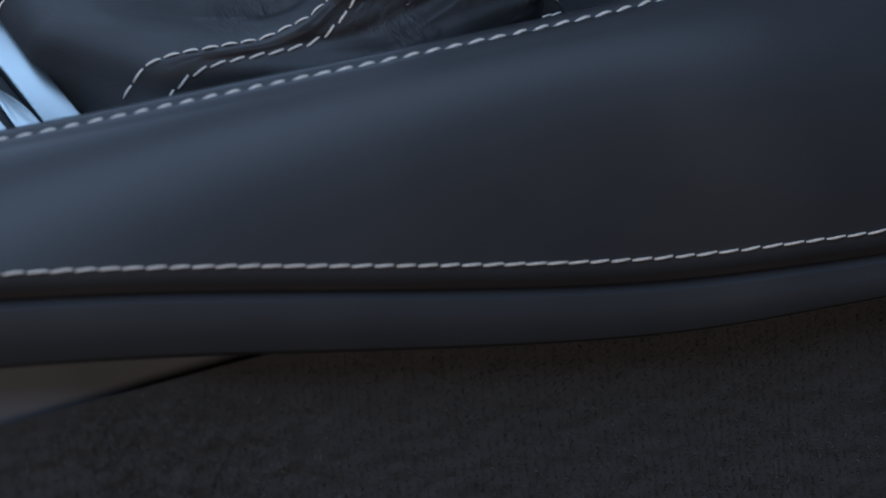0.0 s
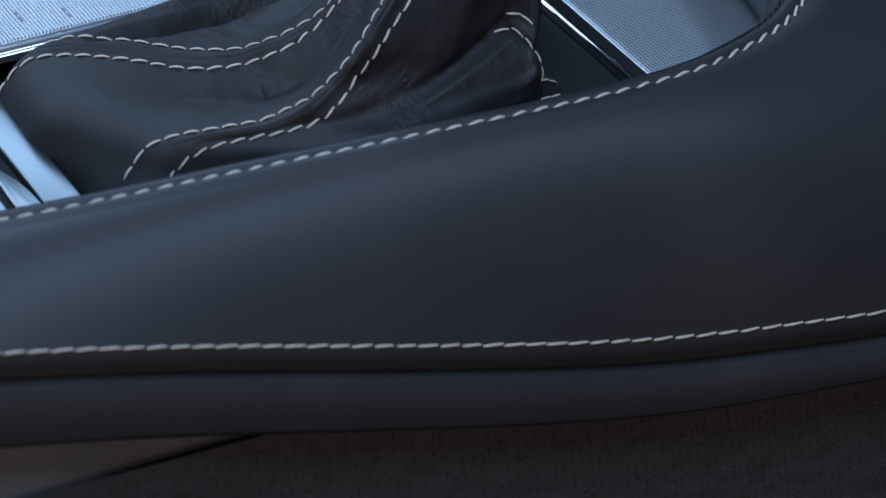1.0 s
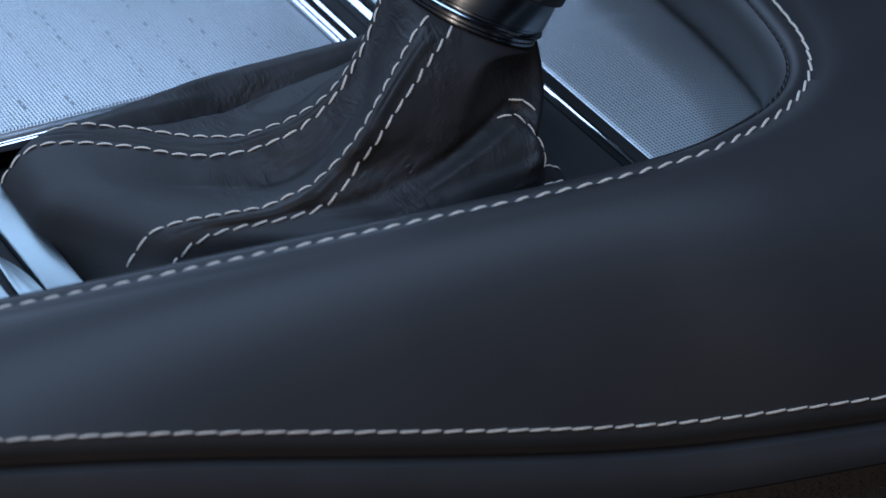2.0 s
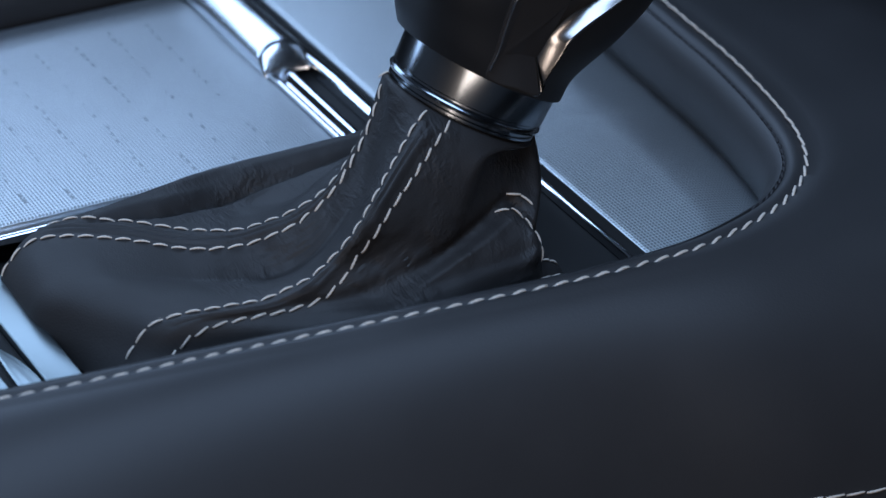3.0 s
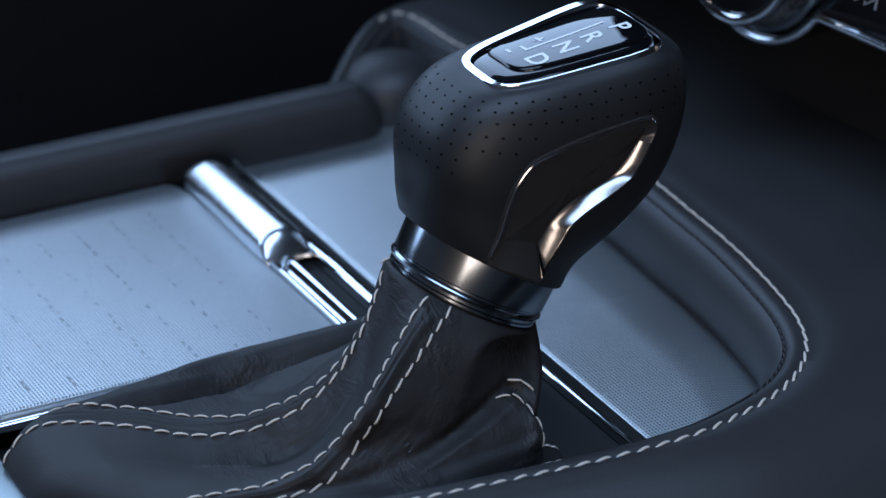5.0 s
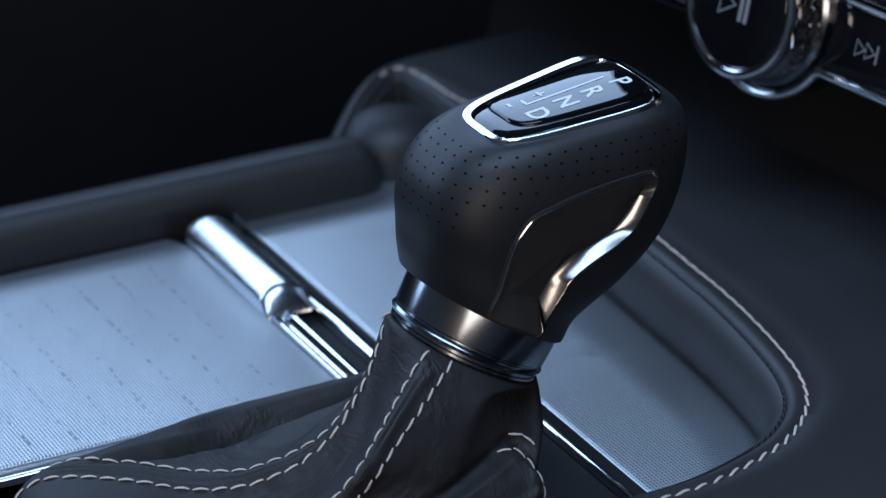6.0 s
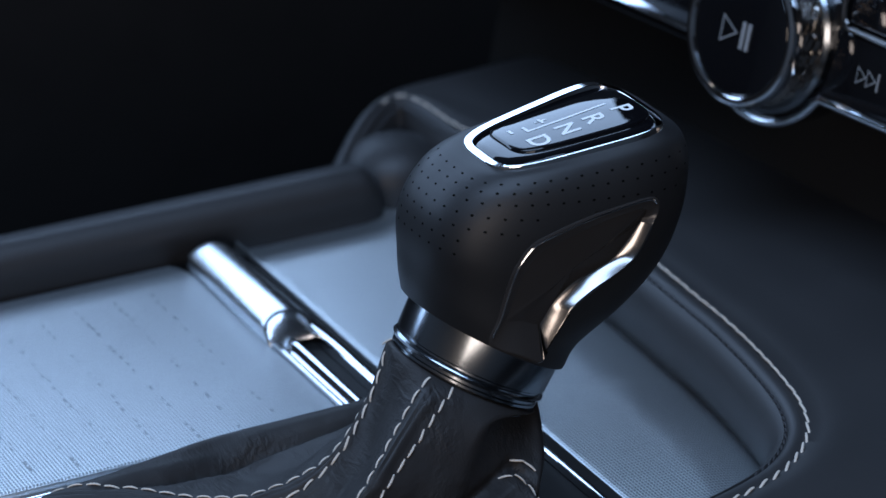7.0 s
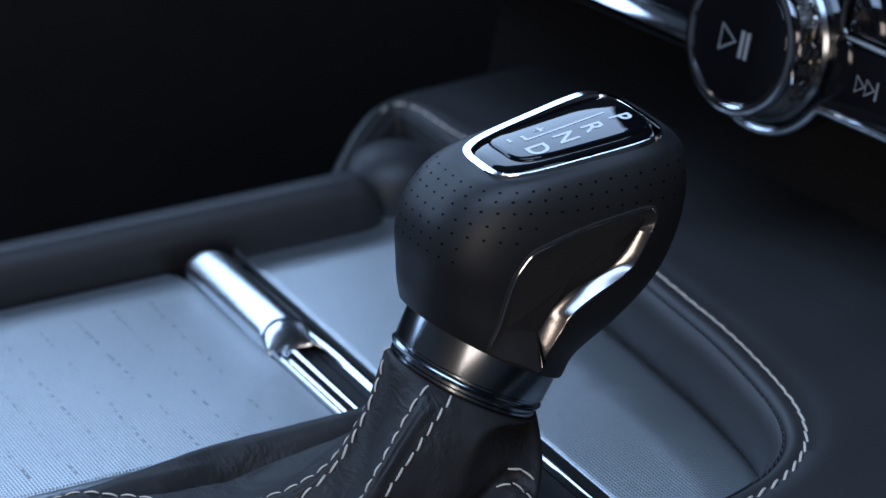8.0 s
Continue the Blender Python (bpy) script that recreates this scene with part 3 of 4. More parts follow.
def near_fold(p):
    """The slack fold of leather that hangs over the foot of the boot on the near side, with a crease above it."""
    if p.y > -0.025 or p.x < -0.06 or p.z < -0.003:
        return Vector((0, 0, 0))
    crest = 0.0192 + 0.17 * min(p.x, 0.0) - 220 * max(0.0, p.x) ** 2
    s = crest - p.z
    grow = max(0.0, min(1.0, (p.x + 0.058) / 0.035)) * max(0.0, min(1.0, (-0.025 - p.y) / 0.012))
    e = max(0.0, min(1.0, (s + 0.0005) / 0.0032))
    foot = max(0.0, min(1.0, (p.z + 0.003) / 0.007))
    swell = 0.0036 * e * e * (3 - 2 * e) * foot - 0.0021 * math.exp(-((s + 0.0022) / 0.0017) ** 2)
    return Vector((-0.1, -0.75, 0.55)) * swell * grow


def far_roll(p):
    """The rounded roll along the far edge, with a sharp crease where it meets the slack panel."""
    if p.y < 0.012 or p.z > 0.02 or p.z < 0.001:
        return Vector((0, 0, 0))
    line = 0.0225 + 0.006 * max(0.0, min(1.0, (p.x + 0.078) / 0.03))
    t = p.y - line
    grow = max(0.0, min(1.0, (p.x + 0.108) / 0.03)) * max(0.0, min(1.0, -p.x / 0.012)) * min(1.0, (p.z - 0.001) / 0.002)
    return Vector((0, 0, 1)) * grow * (0.0014 * math.exp(-((t - 0.0038) / 0.0026) ** 2) - 0.0022 * math.exp(-((t + 0.0008) / 0.0013) ** 2))


def boot_mesh():
    nu, nv = 288, 88
    cols = []
    for k in range(nu):
        u = k / nu * 4
        col = boot_column(u, nv)
        f = u % 1
        c = min(f, 1 - f)
        for j, p in enumerate(col):
            v = j / (nv - 1)
            mask = max(0.0, min(1.0, (v - 0.12) * 6)) * max(0.0, min(1, (0.93 - v) * 6))
            # raised flat-felled strip along each corner seam, with a groove between the two rows
            wide = 0.045 + 0.07 * v
            strip = 0.0008 * max(0.0, 1 - (c / wide) ** 4) - 0.0012 * math.exp(-(c / (wide * 0.2)) ** 2)
            fold = 0.0013 * noise.noise(Vector((p.x * 26, p.y * 26, p.z * 60 + 3))) + 0.0005 * noise.noise(Vector((p.x * 160, p.y * 40, p.z * 220)))
            fine = 0.00022 * noise.noise(Vector((p.x * 520, p.y * 240, p.z * 520)))
            ridge = 1 - abs(noise.noise(Vector((p.x * 150 + p.z * 60, p.y * 45, p.z * 30 + 7))))
            bend = math.exp(-((v - 0.56) / 0.14) ** 2)
            p = p + Vector((0, 0, 1)) * mask * (strip + fold * (0.5 + 0.6 * bend)) + Vector((-0.4, -0.6, 0.3)) * mask * (fine * (0.3 + bend) + 0.5 * fold * bend - 0.0008 * max(0.0, ridge - 0.86) / 0.14 * bend)
            col[j] = p + near_fold(p) + far_roll(p)
        cols.append(col)
    cols.append(cols[0])
    bm = grid(cols)
    bmesh.ops.remove_doubles(bm, verts=bm.verts, dist=1e-6)
    return bm


boot = part("boot", boot_mesh(), M_BOOT, lever, "creased black leather boot with double-stitched seams")
from mathutils.bvhtree import BVHTree


def tree_of(ob):
    bm = bmesh.new()
    bm.from_mesh(ob.data)
    t = BVHTree.FromBMesh(bm)
    bm.free()
    return t


boot_tree = tree_of(boot)


def boot_normal(p):
    n = boot_tree.find_nearest(p)[1]
    c = Vector((-0.04, -0.005, -0.03))
    return n if n.dot(p - c) > 0 else -n


for corner in (0, 2, 3):
    for side in (-0.042, 0.042):
        # the two rows keep their distance as the seam narrows towards the collar
        path = []
        for j in range(4, 41):
            gap = 0.0036 + 0.0022 * max(0.0, min(1.0, (30 - j) / 12))
            gap *= 1 + 0.8 * max(0.0, min(1.0, (27 - j) / 13)) * max(0.0, min(1.0, (j - 5) / 7)) if corner == 0 and side > 0 else 1.0
            wide = gap / max(gap, (boot_column(corner + 0.1, 44)[j] - boot_column(corner - 0.1, 44)[j]).length) * 0.2
            path.append(boot_tree.find_nearest(boot_column(corner + math.copysign(wide, side), 44)[j])[0])
        for _ in range(4):
            eased = [(a + b * 2 + c) / 4 for a, b, c in zip(path, path[1:], path[2:])]
            path = path[:1] + [boot_tree.find_nearest(p)[0] for p in eased] + path[-1:]
        sew(boot, path, boot_normal, SMALLSTITCH, 0.0053, slant=5 if side > 0 else -5, lift=0.00025)

# the front corner seam shows only where it bends over the fold
for hook in ([(-0.002, -0.0400, 0.0200), (-0.0, -0.0405, 0.0196), (0.0026, -0.0417, 0.018), (0.0038, -0.0440, 0.0158), (0.0042, -0.0475, 0.012), (0.0042, -0.049, 0.008)],
             [(0.0038, -0.0366, 0.0214), (0.0054, -0.0369, 0.0208), (0.0075, -0.038, 0.0190), (0.0080, -0.0405, 0.0165)]):
    path = [boot_tree.find_nearest(p)[0] for p in spline(hook, 30)]
    sew(boot, path, boot_normal, SMALLSTITCH, 0.0046, slant=3, lift=0.0003)



def boot_toe():
    """The small front corner of the boot that peeps out behind the fold."""
    out = []
    for t in np.linspace(0.0, 1.0, 26):
        k = math.sqrt(max(0.0004, 1 - t ** 2.6))
        ring = [Vector((0.002 + 0.0145 * t, -0.0405 - 0.0125 * k * math.cos(a), -0.004 + (0.0035 + 0.0095 * (1 - t)) * k ** 0.7 * math.sin(a) ** 0.8 + 0.0004 * noise.noise(Vector((t * 6, a * 2, 1))))) for a in np.linspace(0.0, math.pi, 28)]
        out.append(ring)
    return grid(out)


toe = part("boot_corner", boot_toe(), M_BOOT, lever, "black leather front corner of the boot")
toe_tree = tree_of(toe)


def toe_normal(p):
    n = toe_tree.find_nearest(p)[1]
    return n if n.dot(p - Vector((0.002, -0.04, -0.02))) > 0 else -n


for run in ([(0.0056, -0.0480, 0.005), (0.0090, -0.0465, 0.0042), (0.0125, -0.0450, 0.003), (0.0155, -0.0430, 0.0)],
            [(0.0052, -0.0520, 0.0015), (0.0080, -0.0515, 0.001), (0.0110, -0.0500, 0.0)]):
    sew(toe, [toe_tree.find_nearest(p)[0] for p in spline(run, 24)], toe_normal, SMALLSTITCH, 0.0046, lift=0.0003)

# knob
REAR = [(-0.0180, 0.0672), (-0.0184, 0.073), (-0.018, 0.079), (-0.0175, 0.088), (-0.015, 0.096), (-0.0095, 0.1025), (-0.003, 0.106), (0.002, 0.1072)]
FRONT = [(0.0267, 0.0405), (0.031, 0.048), (0.045, 0.0585), (0.0555, 0.070), (0.062, 0.084), (0.0635, 0.0985), (0.0605, 0.1085), (0.0545, 0.1130)]
HALF = [0.0252, 0.0255, 0.026, 0.0264, 0.0266, 0.0252, 0.0220, 0.01775]
POWER = [2.0, 2.2, 2.6, 3.0, 3.0, 3.2, 3.8, 4.4]
TAPER = [0.0, 0.0, 0.0, 0.02, 0.05, 0.09, 0.15, 0.2]
SHIFT = [0.0, 0.0, 0.0, 0.0, 0.0, 0.0003, 0.001, 0.002]


def knob_rows():
    n = 112
    keys = spline([(r[0], r[1], 0) for r in REAR], n), spline([(f[0], f[1], 0) for f in FRONT], n), spline(list(zip(HALF, POWER, TAPER)), n), spline([(q, 0, 0) for q in SHIFT], n)
    rows = []
    for a, b, (w, pw, tp), off in zip(*keys):
        mid, half = (a + b) / 2, (b - a) / 2
        row = []
        for k in range(192):
            c, s = math.cos(k / 192 * math.tau), math.sin(k / 192 * math.tau)
            cc, ss = math.copysign(abs(c) ** (2 / pw), c), math.copysign(abs(s) ** (2 / pw), s)
            row.append(Vector((mid.x + half.x * cc, Y0 + w * ss * (1 + tp * cc) - off.x * (1 - cc) / 2, mid.y + half.y * cc)))
        rows.append(row)
    return rows


rows = knob_rows()
knob_shell = grid(rows, True, True)
knob_shell.faces.ensure_lookup_table()
bmesh.ops.delete(knob_shell, geom=[knob_shell.faces[-1]], context="FACES_ONLY")  # open under the display
knob = part("knob", knob_shell, M_KNOB, lever, "smooth black leather knob with tiny perforations")
knob_tree = tree_of(knob)
top_loop = [p for p, _ in even(rows[-1] + rows[-1][:1], sum((b - a).length for a, b in zip(rows[-1], rows[-1][1:] + rows[-1][:1])) / 239.5)]
centre_top = sum(top_loop, Vector()) / len(top_loop)
SCREEN_N = Vector((-0.112, 0, 0.994)).normalized()


def bezel():
    """A flat bright frame, widest on the far side and fading out at the front, where the glass runs over the edge."""
    n = len(top_loop)
    rws = [[] for _ in range(6)]
    for i, p in enumerate(top_loop):
        t = (top_loop[(i + 1) % n] - top_loop[i - 1]).normalized()
        inn = SCREEN_N.cross(t).normalized()
        if inn.dot(centre_top - p) < 0:
            inn = -inn
        w = 0.0014 + 0.0013 * max(0.0, -inn.y) - 0.0008 * max(0.0, inn.y) - 0.0011 * max(0.0, -inn.x)
        lip = 0.0006 + 0.00028 * max(0.0, inn.y)
        sink = 0.0016 * max(0.0, -inn.x) ** 2
        for r, (a, h) in zip(rws, ((-0.0007, -0.0012), (-0.0006, 0.0001), (-0.0003, lip), (w, 0.0009), (w + 0.0002, 0.0007), (w + 0.0003, -0.0036))):
            r.append(p + inn * a + SCREEN_N * (h - sink))
    return grid(rws, True)


bezel_part = part("bezel", bezel(), M_CHROME, lever, "thin chrome bezel round the display")
bezel_part.data.set_sharp_from_angle(angle=radians(50))


def glass_crown(p):
    """The display glass falls away towards its far side and its front end."""
    v, u = (p.y - centre_top.y) / 0.0178, (p.x - centre_top.x) / 0.03
    return -0.0016 * max(0.0, v + 0.2) ** 2 - 0.0025 * max(0.0, u - 0.4) ** 2


def screen_rows():
    """An outer ring of glass, a small step, then the raised lens."""
    out = []
    for k, h in ((0.93, -0.0006), (0.915, 0.0003), (0.89, 0.0006), (0.83, 0.0009), (0.815, 0.0008), (0.808, 0.0012), (0.795, 0.0015), (0.77, 0.00158), (0.7, 0.0016), (0.6, 0.00165), (0.5, 0.0017), (0.4, 0.0017), (0.3, 0.0017), (0.2, 0.0017), (0.1, 0.0017), (0.03, 0.0017)):
        row = []
        for p in top_loop:
            q = centre_top + (p - centre_top) * k
            if k < 0.82:
                q += Vector((0.0028, 0.0018, 0.0004)) * min(1.0, k / 0.7)
            row.append(q + SCREEN_N * (h + glass_crown(q)))
        out.append(row)
    return out


display = part("display", grid(screen_rows(), True, True), M_SCREEN, lever, "gloss black gear selection display")
display_tree = tree_of(display)


def onto_display(ob):
    for v in ob.data.vertices:
        hit = display_tree.ray_cast(Vector((v.co.x, v.co.y, 0.2)), Vector((0, 0, -1)))[0]
        if hit:
            v.co.z = hit.z + 0.0001


def letter(body, x, y, size, parent=None):
    """A printed letter that reads upright for somebody facing forwards."""
    c = bpy.data.curves.new("letter", "FONT")
    c.body, c.size, c.align_x, c.align_y = body, size, "CENTER", "CENTER"
    c.offset = 0.00016
    tmp = bpy.data.objects.new("letter", c)
    scene.collection.objects.link(tmp)
    me = bpy.data.meshes.new_from_object(tmp.evaluated_get(bpy.context.evaluated_depsgraph_get()))
    bpy.data.objects.remove(tmp)
    me.transform(Matrix(((0, 1, 0, x), (-1, 0, 0, y), (0, 0, 1, 0), (0, 0, 0, 1))))
    me.materials.append(M_PRINT)
    ob = new("letter", me)
    ob.parent = display
    onto_display(ob)
    return ob


for body, x, y in (("P", 0.0460, -0.0188), ("R", 0.0367, -0.0193), ("N", 0.0277, -0.0202), ("D", 0.0180, -0.0218), ("+", 0.0244, -0.0106)):
    letter(body, x, y, 0.0086 if body != "+" else 0.0068)


def stroke(x0, y0, x1, y1, w=0.00095):
    d = Vector((x1 - x0, y1 - y0, 0))
    n = Vector((-d.y, d.x, 0)).normalized() * w / 2
    bm = bmesh.new()
    rows = [[Vector((x0, y0, 0)) + d * t + n, Vector((x0, y0, 0)) + d * t - n] for t in np.linspace(0, 1, 12)]
    bm = grid(rows)
    ob = part("printed_line", bm, M_PRINT, display)
    onto_display(ob)


stroke(0.0443, -0.0130, 0.0187, -0.0146)
stroke(0.0187, -0.0111, 0.0187, -0.0150)
stroke(0.0147, -0.0130, 0.0147, -0.0102)

# smoked inlay in the near flank: a slim dark chamfer behind and above, a broad bright scoop in front, a facet below
OUTER = [(-0.0047, 0.0609), (-0.0026, 0.0690), (0.0004, 0.0795), (0.0028, 0.0843), (0.0070, 0.0888), (0.0141, 0.0912), (0.0243, 0.0935), (0.0339, 0.0949), (0.0422, 0.0954), (0.0450, 0.0938), (0.0455, 0.0908),
         (0.0438, 0.0875), (0.0394, 0.0800), (0.0348, 0.0763), (0.0250, 0.0718), (0.0188, 0.0679), (0.0161, 0.0640), (0.0116, 0.0568), (0.0099, 0.0528), (0.0030, 0.0566)]
INNER = [(-0.0006, 0.0668), (-0.0002, 0.0692), (0.0027, 0.0772), (0.0049, 0.0817), (0.0093, 0.0860), (0.0155, 0.0882), (0.0250, 0.0906), (0.0335, 0.0921), (0.0400, 0.0926), (0.0424, 0.0915), (0.0426, 0.0900),
         (0.0414, 0.0878), (0.0362, 0.0812), (0.0320, 0.0774), (0.0212, 0.0737), (0.0148, 0.0690), (0.0122, 0.0656), (0.0104, 0.0632), (0.0099, 0.0628), (0.0042, 0.0655)]
DEPTH = [0.0010] * 9 + [0.0014, 0.0020, 0.0026, 0.0032, 0.0034, 0.0034, 0.0034, 0.0033, 0.0033, 0.0032, 0.0022]


def flank(x, z, lift):
    hit = None
    while not hit:
        hit = knob_tree.ray_cast(Vector((x, -0.2, z)), Vector((0, 1, 0)))[0]
        z += 0 if hit and hit.y < Y0 - 0.012 else 0.0003
        hit = hit if hit and hit.y < Y0 - 0.012 else None
    return Vector((x, hit.y - lift, z))


FINE = 8
outer = spline([(x, z, 0) for x, z in OUTER], FINE * len(OUTER), True)
inner = spline([(x, z, d) for (x, z), d in zip(INNER, DEPTH)], FINE * len(INNER), True)
mid_in = sum(inner, Vector()) / len(inner)


def chamfer(first, last, bow):
    """The sloping face between the two outlines from one control point to another."""
    out = []
    for i in range(first * FINE, last * FINE + 1):
        a, b = outer[i % len(outer)], inner[i % len(inner)]
        n = (a - mid_in).normalized()
        col = [flank(a.x + n.x * o, a.y + n.y * o, h) for o, h in ((0.0012, -0.0006), (0.0010, 0.0001), (0.0004, 0.0003), (0.0, 0.0002))]
        for t in (0.05, 0.2, 0.4, 0.6, 0.8, 0.95, 1.0):
            col.append(flank(a.x + (b.x - a.x) * t, a.y + (b.y - a.y) * t, 0.0002 - (b.z + 0.0002) * (t + bow * t * (1 - t))))
        out.append(col)
    return grid(out)


part("inlay_chamfer", chamfer(18, 31, 0.0), M_INLAY, lever, "smoked glossy chamfer")
part("inlay_scoop", chamfer(11, 18, 0.55), M_DARKCHROME, lever, "polished dark chrome scoop")
edge_line = [flank(p.x, p.y, 0.00025) for p in outer[2:9 * FINE + 2]]
part("inlay_edge", tube(edge_line, 0.00026, 6), M_CHROME, lever, "hairline bright edge")
tip, root = outer[18 * FINE], inner[18 * FINE]
part("facet_edge", tube([flank(tip.x + (root.x - tip.x) * t, tip.y + (root.y - tip.y) * t, 0.0004 - 0.0033 * t) for t in np.linspace(0.16, 1, 8)], 0.0003, 6), M_BRONZE, lever, "copper-bright facet edge")
inlay_rows = []
for k in (1.0, 0.9, 0.75, 0.55, 0.35, 0.15, 0.02):
    row = []
    for p in inner:
        q = mid_in + (p - mid_in) * k
        row.append(flank(q.x, q.y, -q.z))
    inlay_rows.append(row)
part("inlay", grid(inlay_rows, True, False), M_INLAY, lever, "smoked glossy inlay")


def inside(x, z):
    hit = False
    for a, b in zip(outer, outer[1:] + outer[:1]):
        if (a.y > z) != (b.y > z) and x < (b.x - a.x) * (z - a.y) / (b.y - a.y) + a.x:
            hit = not hit
    return hit


# the leather is cut away where the inlay sits
bm = bmesh.new()
bm.from_mesh(knob.data)
cut = [f for f in bm.faces if any(v.co.y < Y0 - 0.01 and inside(v.co.x, v.co.z) for v in f.verts)]
bmesh.ops.delete(bm, geom=cut, context="FACES")
bm.to_mesh(knob.data)
bm.free()


def perforations():
    """Staggered rows of pinholes over the rear and the shoulders of the knob, as flat discs."""
    bm = bmesh.new()
    for row, i in enumerate(range(48, 97, 7)):
        loop = rows[i] + rows[i][:1]
        start = 0.0
        for p, t in even(loop, 0.0023):
            start += 1
            if int(start + row) % 2:
                continue
            p, n, _, _ = knob_tree.find_nearest(p)
            if n.dot(p - Vector((0.02, Y0, 0.08))) < 0:
                n = -n
            x, z = p.x, p.z
            if p.y > Y0 + 0.014 or (p.y < Y0 - 0.012 and x > -0.007 and z < 0.0965 - max(0, 0.012 - x) * 0.75):
                continue
            if (i < 60 and x > -0.012) or (p.y < Y0 and inside(x, z)):
                continue
            b = n.cross(t).normalized()
            t = b.cross(n)
            bm.faces.new([bm.verts.new(p + n * 0.00005 + t * 0.00050 * math.cos(a / 7 * math.tau) + b * 0.00036 * math.sin(a / 7 * math.tau)) for a in range(7)])
    return bm


# near-black stands for the shade inside each hole; the discs have no depth
M_HOLE_SHADE = material("pinhole_shade", (0.002, 0.002, 0.002), 0.9, spec=0.1)
tagged(part("perforation", perforations(), M_HOLE_SHADE, lever), kind="stuff")

# ---- dashboard controls ----
RIGHT = Vector((math.sin(radians(10)), -math.cos(radians(10)), 0))
UPV = Vector((math.sin(radians(13)) * math.cos(radians(10)), math.sin(radians(13)) * math.sin(radians(10)), math.cos(radians(13))))
OUT = RIGHT.cross(UPV).normalized()
PK = Vector((0.1365, 0.0615, 0.0927))
NEAR = 0.897
FACE = Matrix(((RIGHT.x, UPV.x, OUT.x, PK.x), (RIGHT.y, UPV.y, OUT.y, PK.y), (RIGHT.z, UPV.z, OUT.z, PK.z), (0, 0, 0, 1)))


def dash_part(name, bm, mat, parent, label=""):
    bm.transform(FACE @ Matrix.Scale(NEAR, 4))
    return part(name, bm, mat, parent, label)


BIG = 1.27


def lathe(profile, n=72):
    """A turned body about the face's normal; profile: radius, height."""
    return grid([[Vector((r * BIG * math.cos(k / n * math.tau), r * BIG * math.sin(k / n * math.tau), h)) for k in range(n)] for r, h in profile], True, True)


media = thing("media_knob", "round gloss black media knob with chrome rim and knurled side", "control knob")
dash_part("face", lathe(((0.0003, 0.0), (0.012, -0.0001), (0.0178, -0.0006), (0.0186, -0.0016))), M_GLOSS, media, "gloss black face")
dash_part("rim", lathe(((0.0180, -0.0012), (0.0186, 0.0002), (0.0196, 0.0006), (0.0208, 0.0), (0.0214, -0.002), (0.0212, -0.004), (0.020, -0.0045))), M_CHROME, media, "polished chrome rim")


def knurl():
    rws = []
    n = 160
    for h in np.linspace(-0.0042, -0.013, 10):
        rws.append([Vector((BIG * (0.0204 + 0.0004 * (((k // 2 + int(h * 900)) % 3) - 1)) * math.cos(k / n * math.tau), BIG * (0.0204 + 0.0004 * (((k // 2 + int(h * 900)) % 3) - 1)) * math.sin(k / n * math.tau), h)) for k in range(n)])
    return grid(rws, True)


dash_part("grip", knurl(), M_BRONZE, media, "cut crystal-like bronze grip")
dash_part("base_ring", lathe(((0.019, -0.0128), (0.0222, -0.0132), (0.0232, -0.0145), (0.0232, -0.017), (0.02, -0.018))), M_COLLAR, media, "dark chrome base ring")


def outline_symbol(pts, w, parent, mat, height):
    n = len(pts)
    c = [Vector((x, y, height)) for x, y in pts]
    mid = sum(c, Vector()) / n
    rws = [[p for p in c], [p.lerp(mid, min(0.9, w / (p - mid).length)) for p in c]]
    rws = [[p for p in r] for r in rws]
    rws[0].append(rws[0][0])
    rws[1].append(rws[1][0])
    dash_part("symbol", grid(rws), mat, parent)


outline_symbol([(-0.0085, -0.0062), (-0.0085, 0.0038), (-0.0002, -0.0011)], 0.0011, media, M_GREYPRINT, 0.0004)
for x in (0.0024, 0.0052):
    dash_part("symbol", box(x - 0.0009, x + 0.0009, -0.0062, 0.0036, 0.0003, 0.0006, 0.0002, 1), M_GREYPRINT, media)

panel = thing("control_panel", "gloss black dashboard control strip with chrome lower edge", "control panel")
dash_part("panel_face", box(-0.16, 0.2, -0.0165, 0.0105, -0.030, -0.0165, 0.002), M_GLOSS, panel, "gloss black strip")


def edge_path(x0, x1):
    pts = []
    for x in np.linspace(x0, x1, 90):
        dip = math.sqrt(max(0.0, 0.0325 ** 2 - x * x)) if abs(x) < 0.0325 else 0
        pts.append(Vector((x, min(-0.0165, -dip), -0.0165)))
    return pts


def dip_plate():
    return lathe(((0.0255, -0.03), (0.0258, -0.018), (0.0245, -0.0165), (0.02, -0.0165)))


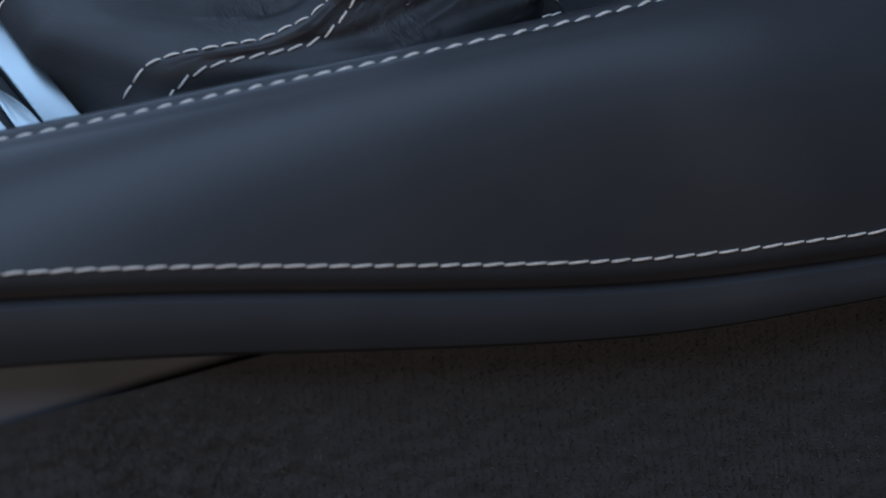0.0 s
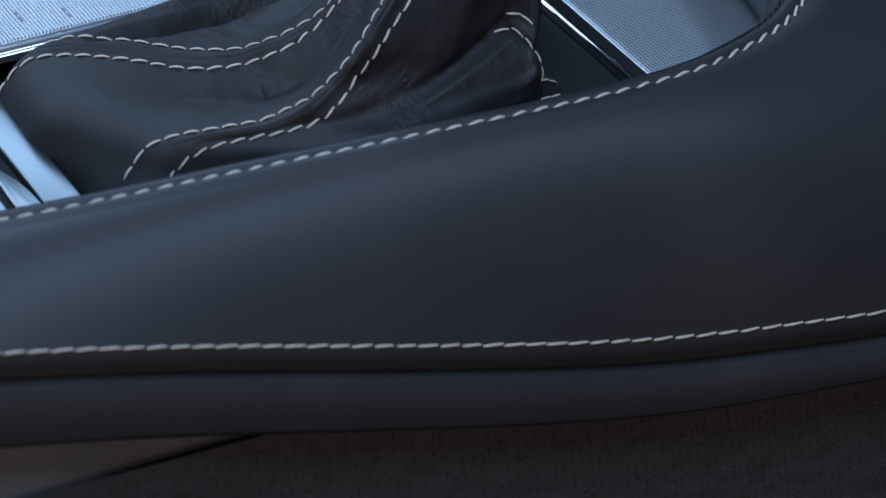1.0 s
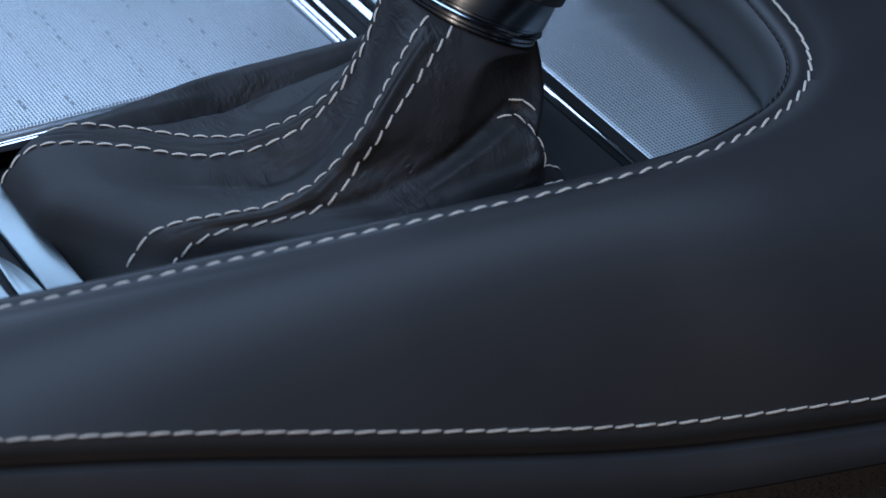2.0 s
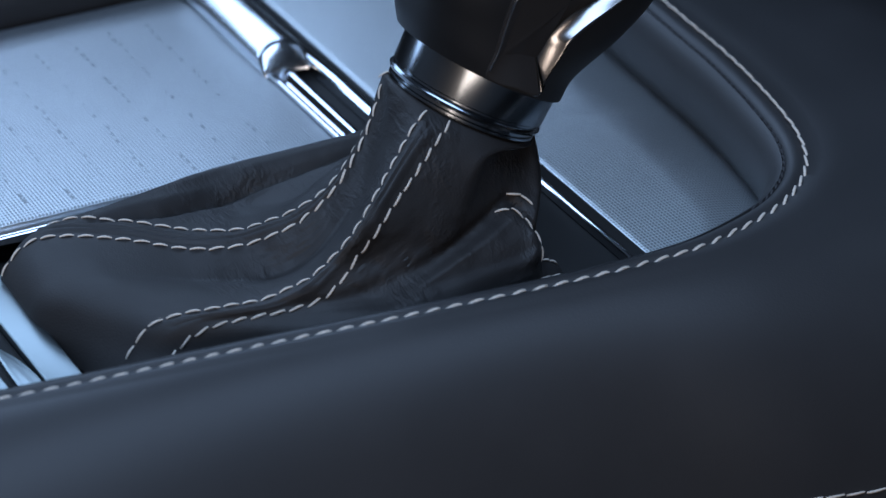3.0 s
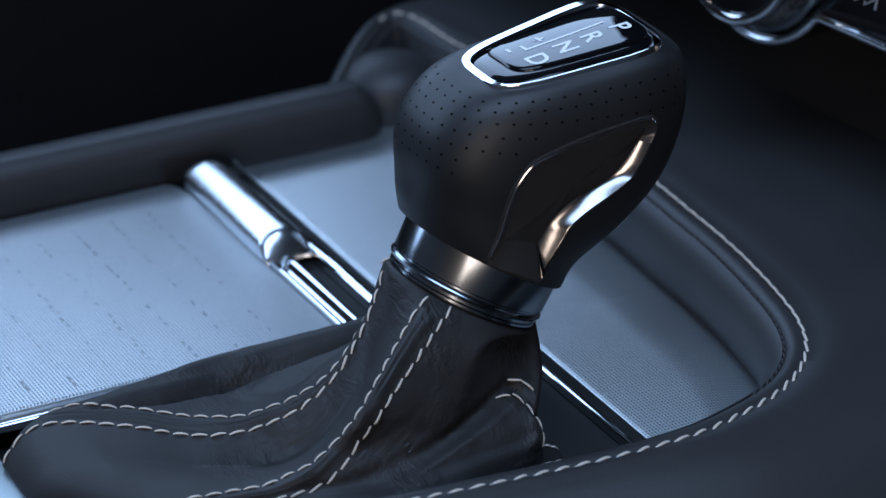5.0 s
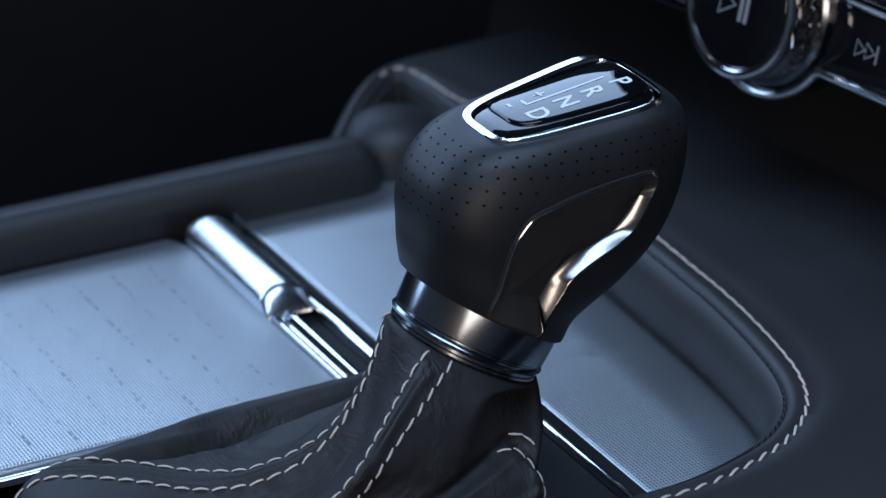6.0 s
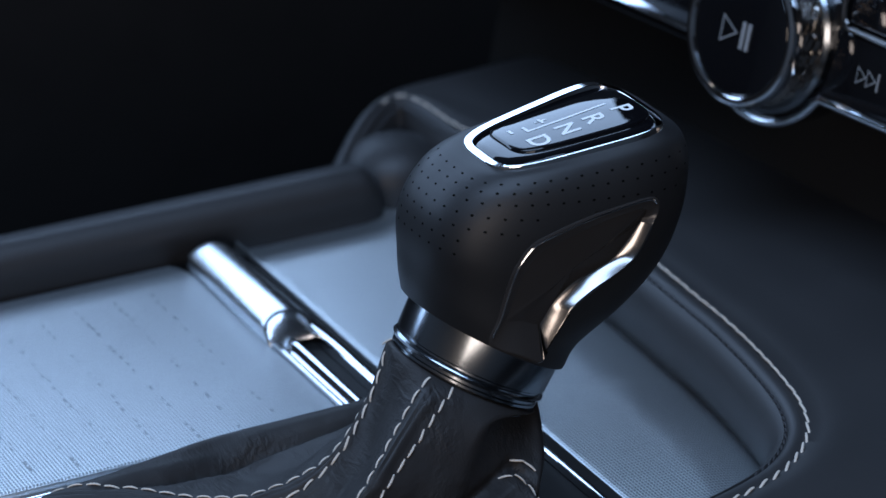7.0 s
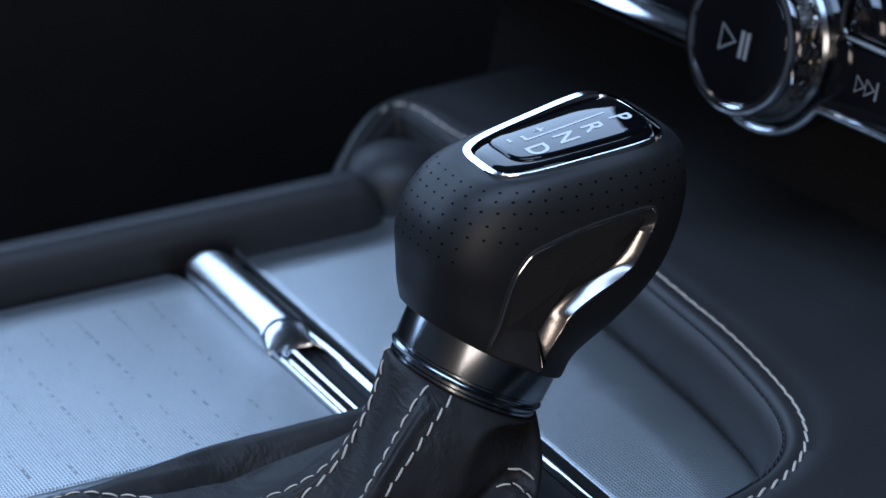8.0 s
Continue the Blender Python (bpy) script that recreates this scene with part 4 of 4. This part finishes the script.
dash_part("knob_plate", dip_plate(), M_GLOSS, panel, "round gloss black plate")
dash_part("lower_edge", tube(edge_path(-0.026, 0.2), 0.0017, 10), M_CHROME, panel, "chrome lower edge")
dash_part("upper_edge", tube(spline([(0.031, 0.08, -0.0165), (0.031, 0.03, -0.0165), (0.0312, 0.016, -0.0165), (0.0335, 0.0118, -0.0165), (0.038, 0.0108, -0.0165), (0.08, 0.0108, -0.0165), (0.2, 0.0108, -0.0165)], 60), 0.0011, 8), M_DARKCHROME, panel, "dark chrome upper edge")
dash_part("left_cap", box(-0.17, -0.012, -0.006, 0.06, -0.033, -0.0172, 0.002), M_BLACKPLASTIC, panel, "black trim")
dash_part("screen_glass", box(0.032, 0.2, 0.0115, 0.09, -0.03, -0.017, 0.003), M_GLOSS, panel, "gloss black screen border")
for dx in (0.0, 0.0048):
    outline_symbol([(0.043 + dx, -0.0062), (0.043 + dx, 0.0002), (0.0478 + dx, -0.003)], 0.0008, panel, M_GREYPRINT, -0.0162)
dash_part("symbol", box(0.0530, 0.0537, -0.0062, 0.0002, -0.0163, -0.016), M_GREYPRINT, panel)

TILTED = Vector((-0.83, 0.0, 0.558)).normalized()
ACROSS = TILTED.cross(RIGHT).normalized()
LEVEL = Matrix(((RIGHT.x, ACROSS.x, TILTED.x, PK.x), (RIGHT.y, ACROSS.y, TILTED.y, PK.y), (RIGHT.z, ACROSS.z, TILTED.z, PK.z), (0, 0, 0, 1)))
ledge = box(-0.14, -0.021, -0.0028, 0.0028, -0.0012, 0.0012, 0.0005)
ledge.transform(Matrix.Translation(OUT * -0.0130 - UPV * 0.0082) @ LEVEL)
part("ledge", ledge, M_CHROME, panel, "flat bright chrome ledge")

dash = thing("dashboard", "black padded dashboard behind the controls", "dashboard")
dash_part("lower_dash", box(-0.22, 0.6, -0.3, -0.014, -0.16, -0.078, 0.012), M_DEEP, dash, "black lower dashboard")
dash_part("upper_dash", box(-0.3, 0.6, -0.02, 0.13, -0.14, -0.031, 0.012), M_DEEP, dash, "black upper dashboard")
